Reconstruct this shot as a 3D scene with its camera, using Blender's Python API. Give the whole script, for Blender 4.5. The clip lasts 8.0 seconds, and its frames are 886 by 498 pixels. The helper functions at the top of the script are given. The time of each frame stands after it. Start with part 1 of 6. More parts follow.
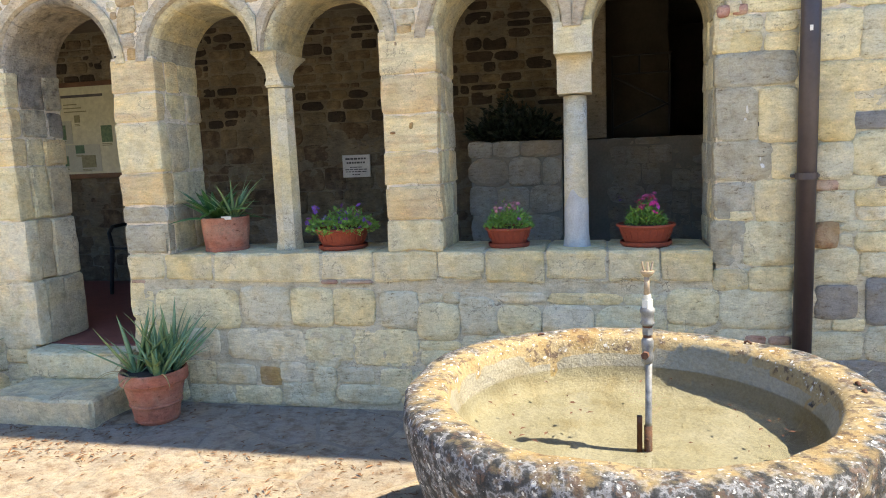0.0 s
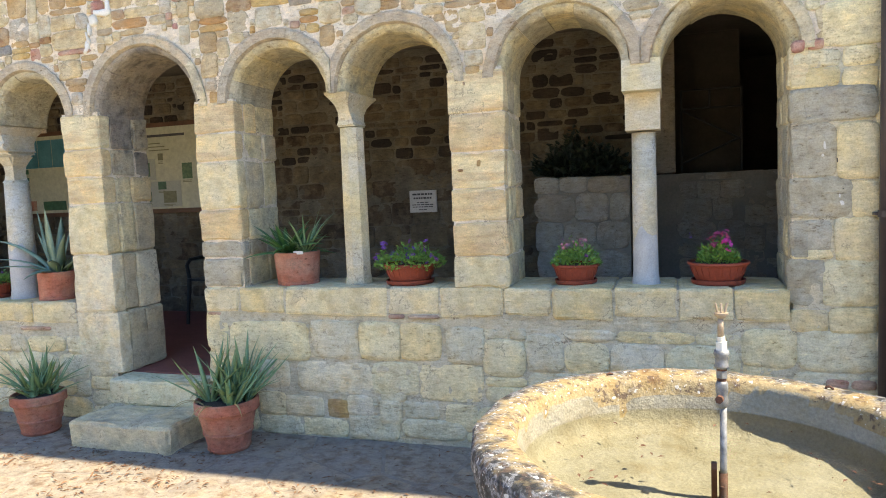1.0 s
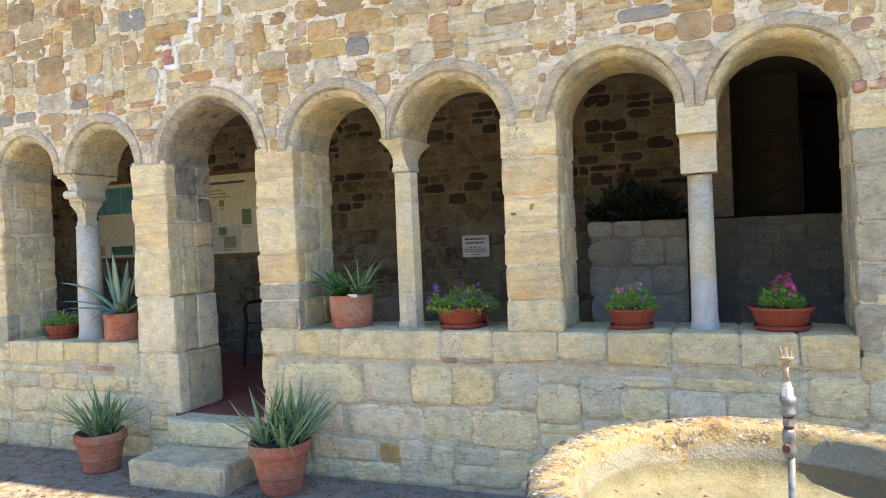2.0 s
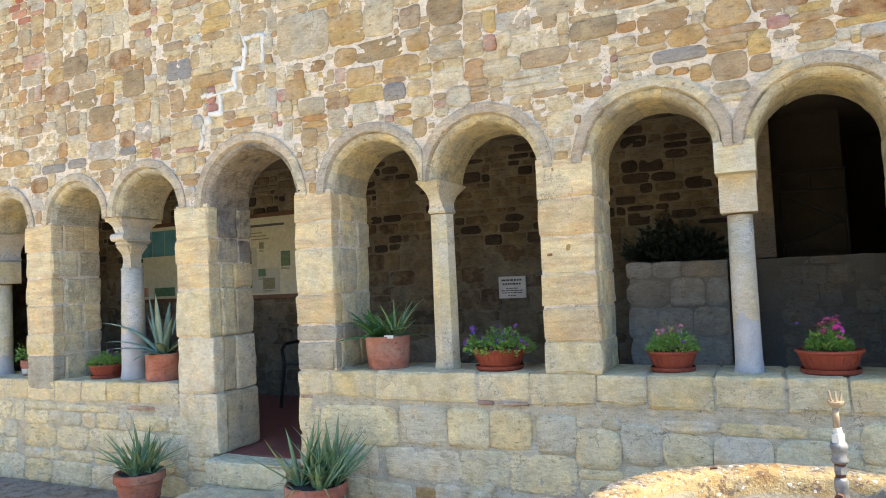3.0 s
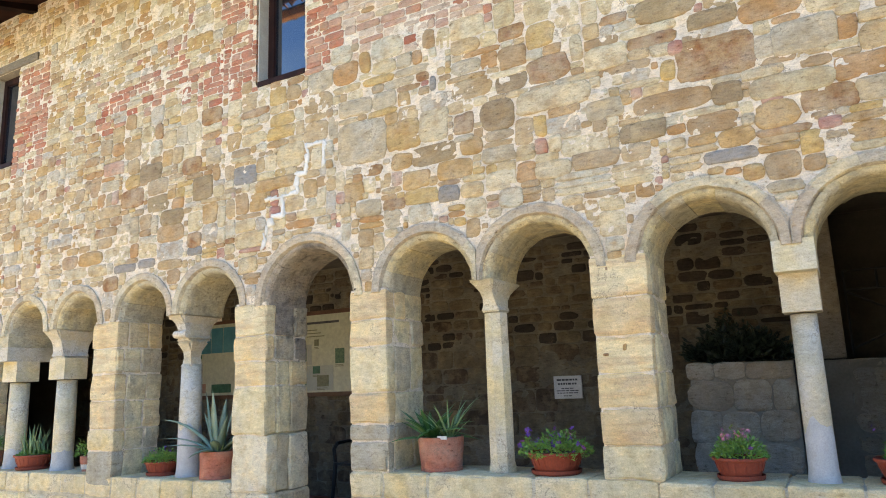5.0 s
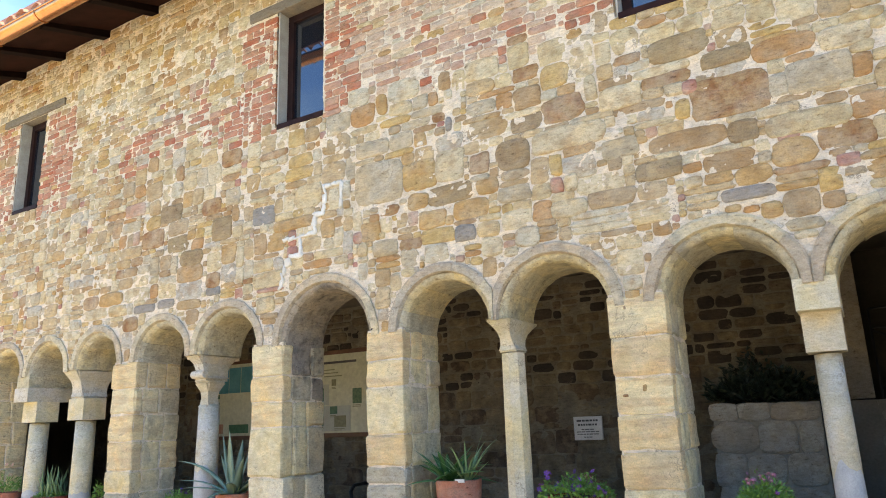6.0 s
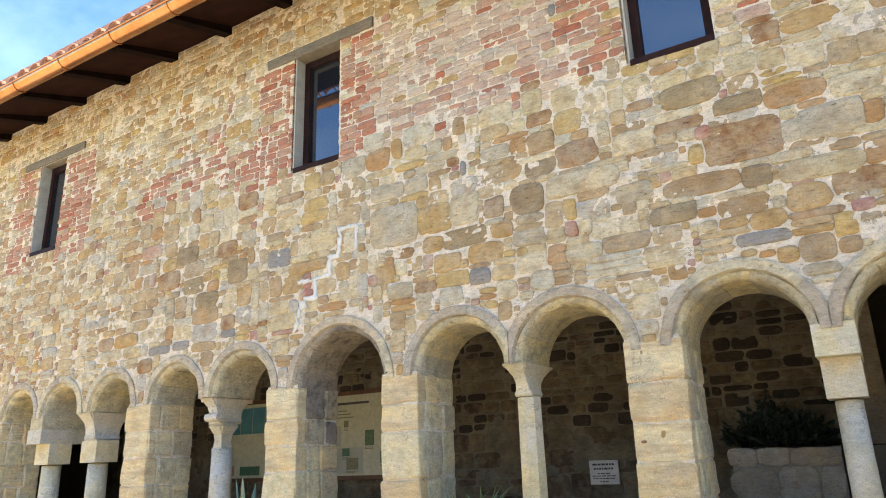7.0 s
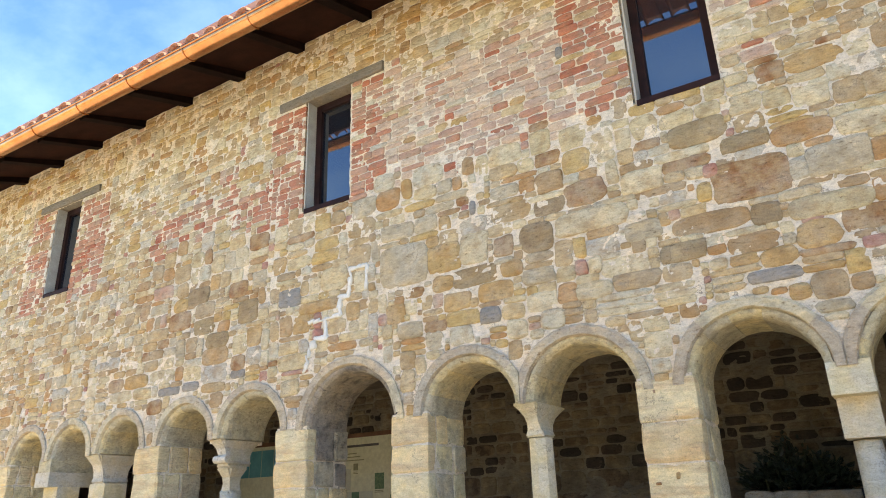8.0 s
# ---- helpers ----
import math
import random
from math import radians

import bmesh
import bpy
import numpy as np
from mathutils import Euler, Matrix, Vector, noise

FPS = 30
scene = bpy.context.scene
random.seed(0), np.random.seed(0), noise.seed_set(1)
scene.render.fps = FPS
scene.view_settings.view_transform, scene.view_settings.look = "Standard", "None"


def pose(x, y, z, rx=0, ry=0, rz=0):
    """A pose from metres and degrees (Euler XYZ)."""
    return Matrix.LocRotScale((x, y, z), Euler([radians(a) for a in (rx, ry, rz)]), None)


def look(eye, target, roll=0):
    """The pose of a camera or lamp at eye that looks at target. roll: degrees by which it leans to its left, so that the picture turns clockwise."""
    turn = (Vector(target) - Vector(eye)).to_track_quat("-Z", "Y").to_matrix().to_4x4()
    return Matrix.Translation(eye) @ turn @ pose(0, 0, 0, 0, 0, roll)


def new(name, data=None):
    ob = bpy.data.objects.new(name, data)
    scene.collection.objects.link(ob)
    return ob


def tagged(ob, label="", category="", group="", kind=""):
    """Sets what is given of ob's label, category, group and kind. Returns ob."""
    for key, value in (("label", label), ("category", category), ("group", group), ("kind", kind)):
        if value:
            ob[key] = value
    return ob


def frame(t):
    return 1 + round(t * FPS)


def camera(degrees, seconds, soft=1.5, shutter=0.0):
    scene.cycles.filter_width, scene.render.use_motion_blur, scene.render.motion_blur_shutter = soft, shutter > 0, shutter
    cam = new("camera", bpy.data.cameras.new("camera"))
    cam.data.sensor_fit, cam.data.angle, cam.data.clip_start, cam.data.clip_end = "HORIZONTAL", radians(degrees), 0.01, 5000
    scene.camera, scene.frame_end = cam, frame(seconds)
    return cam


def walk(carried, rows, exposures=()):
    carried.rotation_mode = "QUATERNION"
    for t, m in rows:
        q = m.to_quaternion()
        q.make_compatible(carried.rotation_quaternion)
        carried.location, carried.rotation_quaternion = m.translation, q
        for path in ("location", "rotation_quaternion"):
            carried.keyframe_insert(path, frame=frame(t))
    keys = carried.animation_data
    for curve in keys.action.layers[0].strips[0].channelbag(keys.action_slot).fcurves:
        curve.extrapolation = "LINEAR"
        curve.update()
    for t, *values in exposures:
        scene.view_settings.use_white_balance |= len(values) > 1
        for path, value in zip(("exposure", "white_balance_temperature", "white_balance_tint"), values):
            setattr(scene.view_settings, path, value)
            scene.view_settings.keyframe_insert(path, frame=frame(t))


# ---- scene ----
cam = camera(64.7, 8.0, 1.0)
PATH = [
    (0, (1.173, -3.677, 1.429), (0.72, -1.747, 1.167), -2.3),
    (0.5, (1.172, -3.686, 1.437), (0.625, -1.774, 1.219), -2.4),
    (1, (1.165, -3.706, 1.451), (0.538, -1.813, 1.289), -2.4),
    (1.5, (1.162, -3.715, 1.441), (0.462, -1.844, 1.351), -2.4),
    (3, (1.165, -3.721, 1.431), (0.313, -1.914, 1.531), -2.5),
    (3.5, (1.164, -3.736, 1.442), (0.28, -1.95, 1.61), -2.4),
    (4, (1.178, -3.727, 1.442), (0.255, -1.969, 1.684), -2.3),
    (4.5, (1.174, -3.739, 1.445), (0.228, -2.004, 1.754), -2.2),
    (4.7, (1.174, -3.753, 1.438), (0.223, -2.027, 1.777), -2.1),
    (6, (1.186, -3.744, 1.451), (0.195, -2.076, 1.937), -2.0),
    (6.5, (1.178, -3.765, 1.464), (0.184, -2.116, 2.003), -2.0),
    (7, (1.175, -3.79, 1.489), (0.178, -2.158, 2.076), -1.9),
    (7.5, (1.183, -3.788, 1.471), (0.184, -2.182, 2.122), -1.8),
    (8, (1.179, -3.794, 1.473), (0.181, -2.208, 2.172), -1.9),
]
walk(cam, [(t, look(eye, target, roll)) for t, eye, target, roll in PATH],
     [(0.0, 2.80, 8150, 7), (1.5, 2.90, 8150, 7), (4.0, 2.92, 8150, 7), (6.5, 2.79, 8150, 7), (8.0, 2.69, 8150, 7)])

# ---- light ----
SUN_EL, SUN_AZ = 55.0, -3.6   # azimuth from +x towards +y
world = bpy.data.worlds.new("world")
scene.world = world
world.use_nodes = True
wt = world.node_tree
sky = wt.nodes.new("ShaderNodeTexSky")
sky.sky_type = "NISHITA"
sky.sun_disc = False
sky.altitude, sky.dust_density, sky.ozone_density = 1500, 0.1, 3.0
sky.sun_elevation = radians(SUN_EL)
sky.sun_rotation = radians(90 - SUN_AZ)
deep = wt.nodes.new("ShaderNodeMix")
deep.data_type, deep.blend_type = "RGBA", "MULTIPLY"
deep.inputs[0].default_value, deep.inputs[7].default_value = 1.0, (0.60, 0.80, 1.0, 1)
wt.links.new(sky.outputs[0], deep.inputs[6])
# thin streaks of high cloud
wisp, wisp_map = wt.nodes.new("ShaderNodeTexNoise"), wt.nodes.new("ShaderNodeMapping")
wisp.inputs["Scale"].default_value, wisp.inputs["Detail"].default_value, wisp.inputs["Roughness"].default_value = 3.2, 6, 0.6
wisp_map.inputs["Scale"].default_value, wisp_map.inputs["Rotation"].default_value = (1.0, 2.2, 3.4), (0.5, 0.2, 0.0)
wt.links.new(wt.nodes.new("ShaderNodeTexCoord").outputs["Generated"], wisp_map.inputs["Vector"])
wt.links.new(wisp_map.outputs[0], wisp.inputs["Vector"])
veil = wt.nodes.new("ShaderNodeValToRGB")
veil.color_ramp.elements[0].position, veil.color_ramp.elements[0].color = 0.42, (0.78, 0.87, 0.98, 1)
veil.color_ramp.elements[1].position, veil.color_ramp.elements[1].color = 0.70, (1.50, 1.24, 1.08, 1)
wt.links.new(wisp.outputs[0], veil.inputs[0])
cloudy = wt.nodes.new("ShaderNodeMix")
cloudy.data_type, cloudy.blend_type = "RGBA", "MULTIPLY"
cloudy.inputs[0].default_value = 1.0
wt.links.new(deep.outputs[2], cloudy.inputs[6])
wt.links.new(veil.outputs[0], cloudy.inputs[7])
wt.links.new(cloudy.outputs[2], wt.nodes["Background"].inputs[0])
wt.nodes["Background"].inputs[1].default_value = 0.10
sun_data = bpy.data.lights.new("sun", "SUN")
sun_data.energy, sun_data.angle, sun_data.color = 2.2, radians(0.6), (1.0, 0.94, 0.84)
sun = new("sun", sun_data)
_e, _a = radians(SUN_EL), radians(SUN_AZ)
sun.matrix_world = look(Vector((math.cos(_e) * math.cos(_a), math.cos(_e) * math.sin(_a), math.sin(_e))) * 20, (0, 0, 0))

# ---- materials ----


def nodes_of(name):
    m = bpy.data.materials.new(name)
    m.use_nodes = True
    return m, m.node_tree, m.node_tree.nodes["Principled BSDF"]


def noise_node(nt, scale, detail=6, rough=0.6):
    n = nt.nodes.new("ShaderNodeTexNoise")
    n.inputs["Scale"].default_value, n.inputs["Detail"].default_value, n.inputs["Roughness"].default_value = scale, detail, rough
    geo = nt.nodes.new("ShaderNodeNewGeometry")
    nt.links.new(geo.outputs["Position"], n.inputs["Vector"])
    return n


def ramp_node(nt, stops, constant=False):
    r = nt.nodes.new("ShaderNodeValToRGB")
    el = r.color_ramp.elements
    el[0].position, el[0].color = stops[0][0], (*stops[0][1], 1)
    el[1].position, el[1].color = stops[-1][0], (*stops[-1][1], 1)
    for p, c in stops[1:-1]:
        e = el.new(p)
        e.color = (*c, 1)
    if constant:
        r.color_ramp.interpolation = "CONSTANT"
    return r


def mixc(nt, fac, a, b, mode="MIX"):
    m = nt.nodes.new("ShaderNodeMix")
    m.data_type, m.blend_type = "RGBA", mode
    for sock, v in ((m.inputs[0], fac), (m.inputs[6], a), (m.inputs[7], b)):
        if hasattr(v, "type") and hasattr(v, "links"):
            nt.links.new(v, sock)
        elif isinstance(v, (int, float)):
            sock.default_value = v
        else:
            sock.default_value = (*v, 1)
    return m.outputs[2]


def piece_random(nt):
    """A number per piece, whether it is an object of its own or an island."""
    oi, geo = nt.nodes.new("ShaderNodeObjectInfo"), nt.nodes.new("ShaderNodeNewGeometry")
    add, fr = nt.nodes.new("ShaderNodeMath"), nt.nodes.new("ShaderNodeMath")
    add.operation, fr.operation = "ADD", "FRACT"
    nt.links.new(oi.outputs["Random"], add.inputs[0])
    nt.links.new(geo.outputs["Random Per Island"], add.inputs[1])
    nt.links.new(add.outputs[0], fr.inputs[0])
    return fr.outputs[0]


def bump(nt, bsdf, pairs):
    last = None
    for height, dist, strength in pairs:
        b = nt.nodes.new("ShaderNodeBump")
        b.inputs["Distance"].default_value, b.inputs["Strength"].default_value = dist, strength
        nt.links.new(height, b.inputs["Height"])
        if last:
            nt.links.new(last, b.inputs["Normal"])
        last = b.outputs[0]
    nt.links.new(last, bsdf.inputs["Normal"])


def stone_material(name, palette, stain=(0.25, 0.2, 0.13), stain_amount=0.5, pale=(0.60, 0.52, 0.39), pale_amount=0.6, grain=1.0, strata=False, cracks=0.6, pits=1.0):
    """palette: colours that pieces take by chance, in equal shares."""
    m, nt, b = nodes_of(name)
    n = len(palette)
    r = ramp_node(nt, [(i / n, c) for i, c in enumerate(palette)], True)
    nt.links.new(piece_random(nt), r.inputs[0])
    big, mid, fine = noise_node(nt, 4.5), noise_node(nt, 11, 6, 0.6), noise_node(nt, 130, 6, 0.75)
    if strata:
        mp = nt.nodes.new("ShaderNodeMapping")
        mp.inputs["Scale"].default_value = (0.25, 0.25, 1.6)
        nt.links.new(mid.inputs["Vector"].links[0].from_socket, mp.inputs["Vector"])
        nt.links.new(mp.outputs[0], mid.inputs["Vector"])
    f1 = ramp_node(nt, [(0.46, (0, 0, 0)), (0.64, (stain_amount,) * 3)])
    nt.links.new(mid.outputs[0], f1.inputs[0])
    f2 = ramp_node(nt, [(0.44, (0, 0, 0)), (0.62, (pale_amount,) * 3)])
    nt.links.new(big.outputs[0], f2.inputs[0])
    f3 = ramp_node(nt, [(0.36, (0.80, 0.78, 0.75)), (0.48, (1.0, 1.0, 1.0)), (0.64, (1.13, 1.13, 1.12))])
    nt.links.new(fine.outputs[0], f3.inputs[0])
    c = mixc(nt, f1.outputs[0], r.outputs[0], stain)
    c = mixc(nt, f2.outputs[0], c, pale)
    c = mixc(nt, 1.0, c, f3.outputs[0], "MULTIPLY")
    rough_tone = noise_node(nt, 42, 8, 0.68)
    bed = nt.nodes.new("ShaderNodeMapping")
    bed.inputs["Scale"].default_value = (0.55, 0.8, 1.5)
    nt.links.new(rough_tone.inputs["Vector"].links[0].from_socket, bed.inputs["Vector"])
    nt.links.new(bed.outputs[0], rough_tone.inputs["Vector"])
    f4 = ramp_node(nt, [(0.33, tuple(1 - pits * (1 - q) for q in (0.42, 0.36, 0.28))), (0.37, tuple(1 - pits * (1 - q) for q in (0.84, 0.81, 0.76))), (0.46, (0.98, 0.98, 0.97)), (0.56, (1.05, 1.05, 1.04)), (0.66, (1.22, 1.21, 1.19))])
    nt.links.new(rough_tone.outputs[0], f4.inputs[0])
    c = mixc(nt, 1.0, c, f4.outputs[0], "MULTIPLY")
    # warm and cool clouds across each stone, and a few thin cracks
    cloud = noise_node(nt, 7.5, 3, 0.5)
    f5 = ramp_node(nt, [(0.36, (0.91, 0.92, 0.92)), (0.5, (1.0, 1.0, 1.0)), (0.64, (1.08, 1.03, 0.94))])
    nt.links.new(cloud.outputs[0], f5.inputs[0])
    c = mixc(nt, 1.0, c, f5.outputs[0], "MULTIPLY")
    crack = noise_node(nt, 5.5, 7, 0.62)
    f6 = ramp_node(nt, [(0.488, (0, 0, 0)), (0.498, (1, 1, 1)), (0.502, (1, 1, 1)), (0.512, (0, 0, 0))])
    nt.links.new(crack.outputs[0], f6.inputs[0])
    f7 = ramp_node(nt, [(0.52, (0, 0, 0)), (0.60, (cracks,) * 3)])
    nt.links.new(big.outputs[0], f7.inputs[0])
    c = mixc(nt, mixc(nt, 1.0, f6.outputs[0], f7.outputs[0], "MULTIPLY"), c, (0.16, 0.12, 0.08))
    nt.links.new(c, b.inputs["Base Color"])
    b.inputs["Roughness"].default_value = 0.92
    bump(nt, b, [(mid.outputs[0], 0.03, 0.6 * grain), (rough_tone.outputs[0], 0.020, 0.8 * grain), (fine.outputs[0], 0.006, 0.8 * grain)])
    return m


def plain_material(name, dark, light, scale, rough=0.6, metal=0.0, relief=0.004, spec=0.5, fine_scale=None):
    m, nt, b = nodes_of(name)
    a, f = noise_node(nt, scale), noise_node(nt, fine_scale or scale * 9, 8, 0.65)
    r = ramp_node(nt, [(0.3, dark), (0.7, light)])
    nt.links.new(a.outputs[0], r.inputs[0])
    g = ramp_node(nt, [(0.3, (0.8, 0.8, 0.8)), (0.7, (1.1, 1.1, 1.1))])
    nt.links.new(f.outputs[0], g.inputs[0])
    nt.links.new(mixc(nt, 1.0, r.outputs[0], g.outputs[0], "MULTIPLY"), b.inputs["Base Color"])
    b.inputs["Roughness"].default_value, b.inputs["Metallic"].default_value = rough, metal
    b.inputs["Specular IOR Level"].default_value = spec
    bump(nt, b, [(f.outputs[0], relief, 0.5)])
    return m


MORTAR = stone_material("lime_mortar", [(0.700, 0.600, 0.471)], stain=(0.54, 0.44, 0.29), stain_amount=0.6, pale=(0.76, 0.67, 0.52), pale_amount=0.6, cracks=0.9)
MORTAR_LOW = stone_material("grey_lime_mortar", [(0.54, 0.475, 0.335)], stain=(0.34, 0.30, 0.21), stain_amount=0.6, pale=(0.68, 0.62, 0.47), pale_amount=0.5, cracks=0.9)
UPPER = stone_material("rubble_sandstone", [
    (0.487, 0.354, 0.186), (0.557, 0.448, 0.263), (0.406, 0.283, 0.143), (0.615, 0.519, 0.336), (0.464, 0.342, 0.192), (0.534, 0.448, 0.288),
    (0.464, 0.295, 0.120), (0.580, 0.484, 0.311), (0.383, 0.283, 0.168), (0.545, 0.413, 0.228), (0.522, 0.472, 0.348), (0.626, 0.531, 0.348),
    (0.429, 0.236, 0.096), (0.510, 0.413, 0.240), (0.418, 0.271, 0.132), (0.452, 0.413, 0.336), (0.360, 0.236, 0.120), (0.499, 0.342, 0.132), (0.580, 0.472, 0.276)], stain=(0.30, 0.17, 0.065), stain_amount=0.55, pale=(0.58, 0.49, 0.34), pale_amount=0.35)
LOWER = stone_material("grey_sandstone", [
    (0.733, 0.641, 0.383), (0.665, 0.606, 0.393), (0.780, 0.674, 0.403), (0.619, 0.573, 0.393), (0.733, 0.606, 0.332), (0.676, 0.629, 0.436), (0.756, 0.641, 0.373), (0.573, 0.539, 0.393)],
    stain=(0.44, 0.33, 0.16), stain_amount=0.5, pale=(0.72, 0.63, 0.44), pale_amount=0.4)
SILL = stone_material("yellow_sandstone", [(0.743, 0.612, 0.335), (0.707, 0.601, 0.354), (0.754, 0.634, 0.375), (0.683, 0.556, 0.294)],
                      stain=(0.42, 0.28, 0.10), stain_amount=0.4, pale=(0.58, 0.53, 0.42), pale_amount=0.4, pits=0.5)
PIER = stone_material("pier_sandstone", [(0.697, 0.544, 0.289), (0.742, 0.612, 0.352), (0.651, 0.499, 0.269), (0.697, 0.589, 0.352), (0.674, 0.521, 0.280), (0.730, 0.578, 0.311)],
                      stain=(0.50, 0.32, 0.17), stain_amount=0.7, pale=(0.60, 0.53, 0.38), pale_amount=0.35, strata=True, pits=0.35)
PIER_GREY = stone_material("grey_pier_stone", [(0.403, 0.367, 0.265), (0.370, 0.346, 0.265), (0.437, 0.389, 0.274)], pale=(0.45, 0.43, 0.36))
JAMB = stone_material("grey_jamb_stone", [(0.698, 0.594, 0.348), (0.649, 0.557, 0.348), (0.723, 0.617, 0.359), (0.598, 0.508, 0.328), (0.549, 0.461, 0.296)], stain=(0.22, 0.18, 0.13), stain_amount=0.5, pale=(0.50, 0.45, 0.35), pale_amount=0.4, pits=0.5)
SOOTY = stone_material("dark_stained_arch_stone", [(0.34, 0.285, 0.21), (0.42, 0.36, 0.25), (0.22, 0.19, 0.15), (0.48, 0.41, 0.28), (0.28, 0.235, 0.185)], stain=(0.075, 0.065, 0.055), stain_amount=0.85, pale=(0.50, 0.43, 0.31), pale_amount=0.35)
ARCH = stone_material("mauve_arch_stone", [(0.499, 0.408, 0.288), (0.464, 0.375, 0.268), (0.544, 0.452, 0.309), (0.454, 0.386, 0.288), (0.579, 0.496, 0.329)],
                      stain=(0.22, 0.19, 0.15), stain_amount=0.5, pale=(0.48, 0.44, 0.33), pale_amount=0.35)
VOUSSOIR = stone_material("arch_soffit_stone", [(0.542, 0.460, 0.273), (0.493, 0.436, 0.284), (0.567, 0.472, 0.263), (0.444, 0.399, 0.284)],
                          stain=(0.20, 0.18, 0.14), stain_amount=0.6, pale=(0.52, 0.47, 0.35), pale_amount=0.35)
SLATE = stone_material("grey_slab_stone", [(0.27, 0.25, 0.22), (0.30, 0.27, 0.23), (0.24, 0.23, 0.21)], pale=(0.38, 0.34, 0.29), pale_amount=0.25)
LINTEL = stone_material("dark_lintel_slab", [(0.15, 0.135, 0.11), (0.18, 0.155, 0.125)], pale=(0.24, 0.21, 0.17), pale_amount=0.3, strata=True)
BRICK_PALE = stone_material("washed_pale_brick", [(0.506, 0.367, 0.270), (0.550, 0.421, 0.313), (0.484, 0.324, 0.238), (0.572, 0.454, 0.335), (0.517, 0.389, 0.281), (0.440, 0.259, 0.184)],
                            stain=(0.36, 0.22, 0.15), stain_amount=0.4, pale=(0.54, 0.44, 0.33), pale_amount=0.55)
BRICK = stone_material("old_red_brick", [(0.45, 0.155, 0.085), (0.47, 0.20, 0.12), (0.47, 0.27, 0.18), (0.38, 0.115, 0.06), (0.48, 0.24, 0.15), (0.43, 0.17, 0.10)],
                       pale=(0.53, 0.40, 0.30), pale_amount=0.2)
OCHRE = stone_material("ochre_stone", [(0.45, 0.30, 0.12), (0.42, 0.27, 0.11)], stain=(0.34, 0.17, 0.06), stain_amount=0.6, pale_amount=0.3)
BROWN = stone_material("brown_sandstone", [(0.31, 0.22, 0.11), (0.34, 0.25, 0.13), (0.29, 0.205, 0.11)], stain=(0.22, 0.13, 0.06), stain_amount=0.5, pale=(0.5, 0.42, 0.3), pale_amount=0.25)
FLATSTONE = stone_material("pale_flat_stone", [(0.462, 0.371, 0.235), (0.484, 0.392, 0.255)], pale=(0.52, 0.48, 0.38), pale_amount=0.5)
PALE = stone_material("pale_grey_stone", [(0.736, 0.645, 0.433), (0.698, 0.608, 0.401)], stain=(0.45, 0.30, 0.12), pale=(0.70, 0.65, 0.52), pits=0.6)
RUST = stone_material("rusty_stone", [(0.36, 0.23, 0.11), (0.38, 0.25, 0.13)], stain=(0.25, 0.11, 0.04), stain_amount=0.95, pale_amount=0.35)
RED = stone_material("red_brick_fragment", [(0.42, 0.19, 0.13), (0.40, 0.17, 0.13), (0.45, 0.27, 0.19)], pale_amount=0.5)
COLUMN = stone_material("column_stone", [(0.578, 0.487, 0.285), (0.531, 0.476, 0.315), (0.601, 0.510, 0.305)], stain=(0.36, 0.29, 0.17), stain_amount=0.4, pale=(0.55, 0.51, 0.42), grain=0.7, pits=0.4)
COLUMN_GREY = stone_material("grey_column_stone", [(0.488, 0.428, 0.304), (0.466, 0.408, 0.285)], stain=(0.32, 0.28, 0.20), stain_amount=0.35, pale=(0.52, 0.50, 0.45), grain=0.6, pits=0.4)
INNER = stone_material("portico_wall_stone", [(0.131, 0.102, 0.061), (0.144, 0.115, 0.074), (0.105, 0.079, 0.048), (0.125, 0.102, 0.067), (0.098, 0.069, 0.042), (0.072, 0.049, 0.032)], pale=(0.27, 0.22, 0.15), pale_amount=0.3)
INNER_DARK = stone_material("dark_portico_stone", [(0.045, 0.034, 0.025), (0.065, 0.048, 0.035), (0.035, 0.027, 0.021)], stain=(0.015, 0.012, 0.01), pale=(0.08, 0.06, 0.045), pale_amount=0.3)
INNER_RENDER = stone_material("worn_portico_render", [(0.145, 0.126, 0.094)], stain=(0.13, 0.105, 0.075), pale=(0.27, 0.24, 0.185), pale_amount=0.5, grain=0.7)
INNER_LOW = stone_material("low_wall_stone", [(0.36, 0.33, 0.27), (0.33, 0.30, 0.25), (0.38, 0.34, 0.28), (0.33, 0.28, 0.22)], pale_amount=0.15)
INNER_MORTAR = plain_material("portico_mortar", (0.22, 0.19, 0.145), (0.30, 0.27, 0.215), 3, 0.95, relief=0.01, fine_scale=50)
FLAG = stone_material("paving_stone", [(0.282, 0.243, 0.195), (0.307, 0.262, 0.208), (0.262, 0.230, 0.195), (0.294, 0.250, 0.189)], stain=(0.15, 0.095, 0.06), stain_amount=0.85, pale=(0.26, 0.23, 0.19), pale_amount=0.7, grain=1.2)
# unseen ground beyond the paving, paled to bounce sun onto the wall
GROUND = plain_material("pale_bounce_ground", (0.52, 0.45, 0.35), (0.64, 0.57, 0.46), 3, 0.95, relief=0.02, fine_scale=70)
TERRACOTTA = stone_material("terracotta", [(0.36, 0.12, 0.075), (0.33, 0.11, 0.065), (0.38, 0.14, 0.085)], stain=(0.20, 0.075, 0.045), stain_amount=0.6, pale=(0.40, 0.24, 0.17), pale_amount=0.5, grain=0.3)
TERRA_PLASTIC = plain_material("terracotta_plastic", (0.21, 0.042, 0.024), (0.26, 0.056, 0.03), 9, 0.55, relief=0.001, spec=0.25)
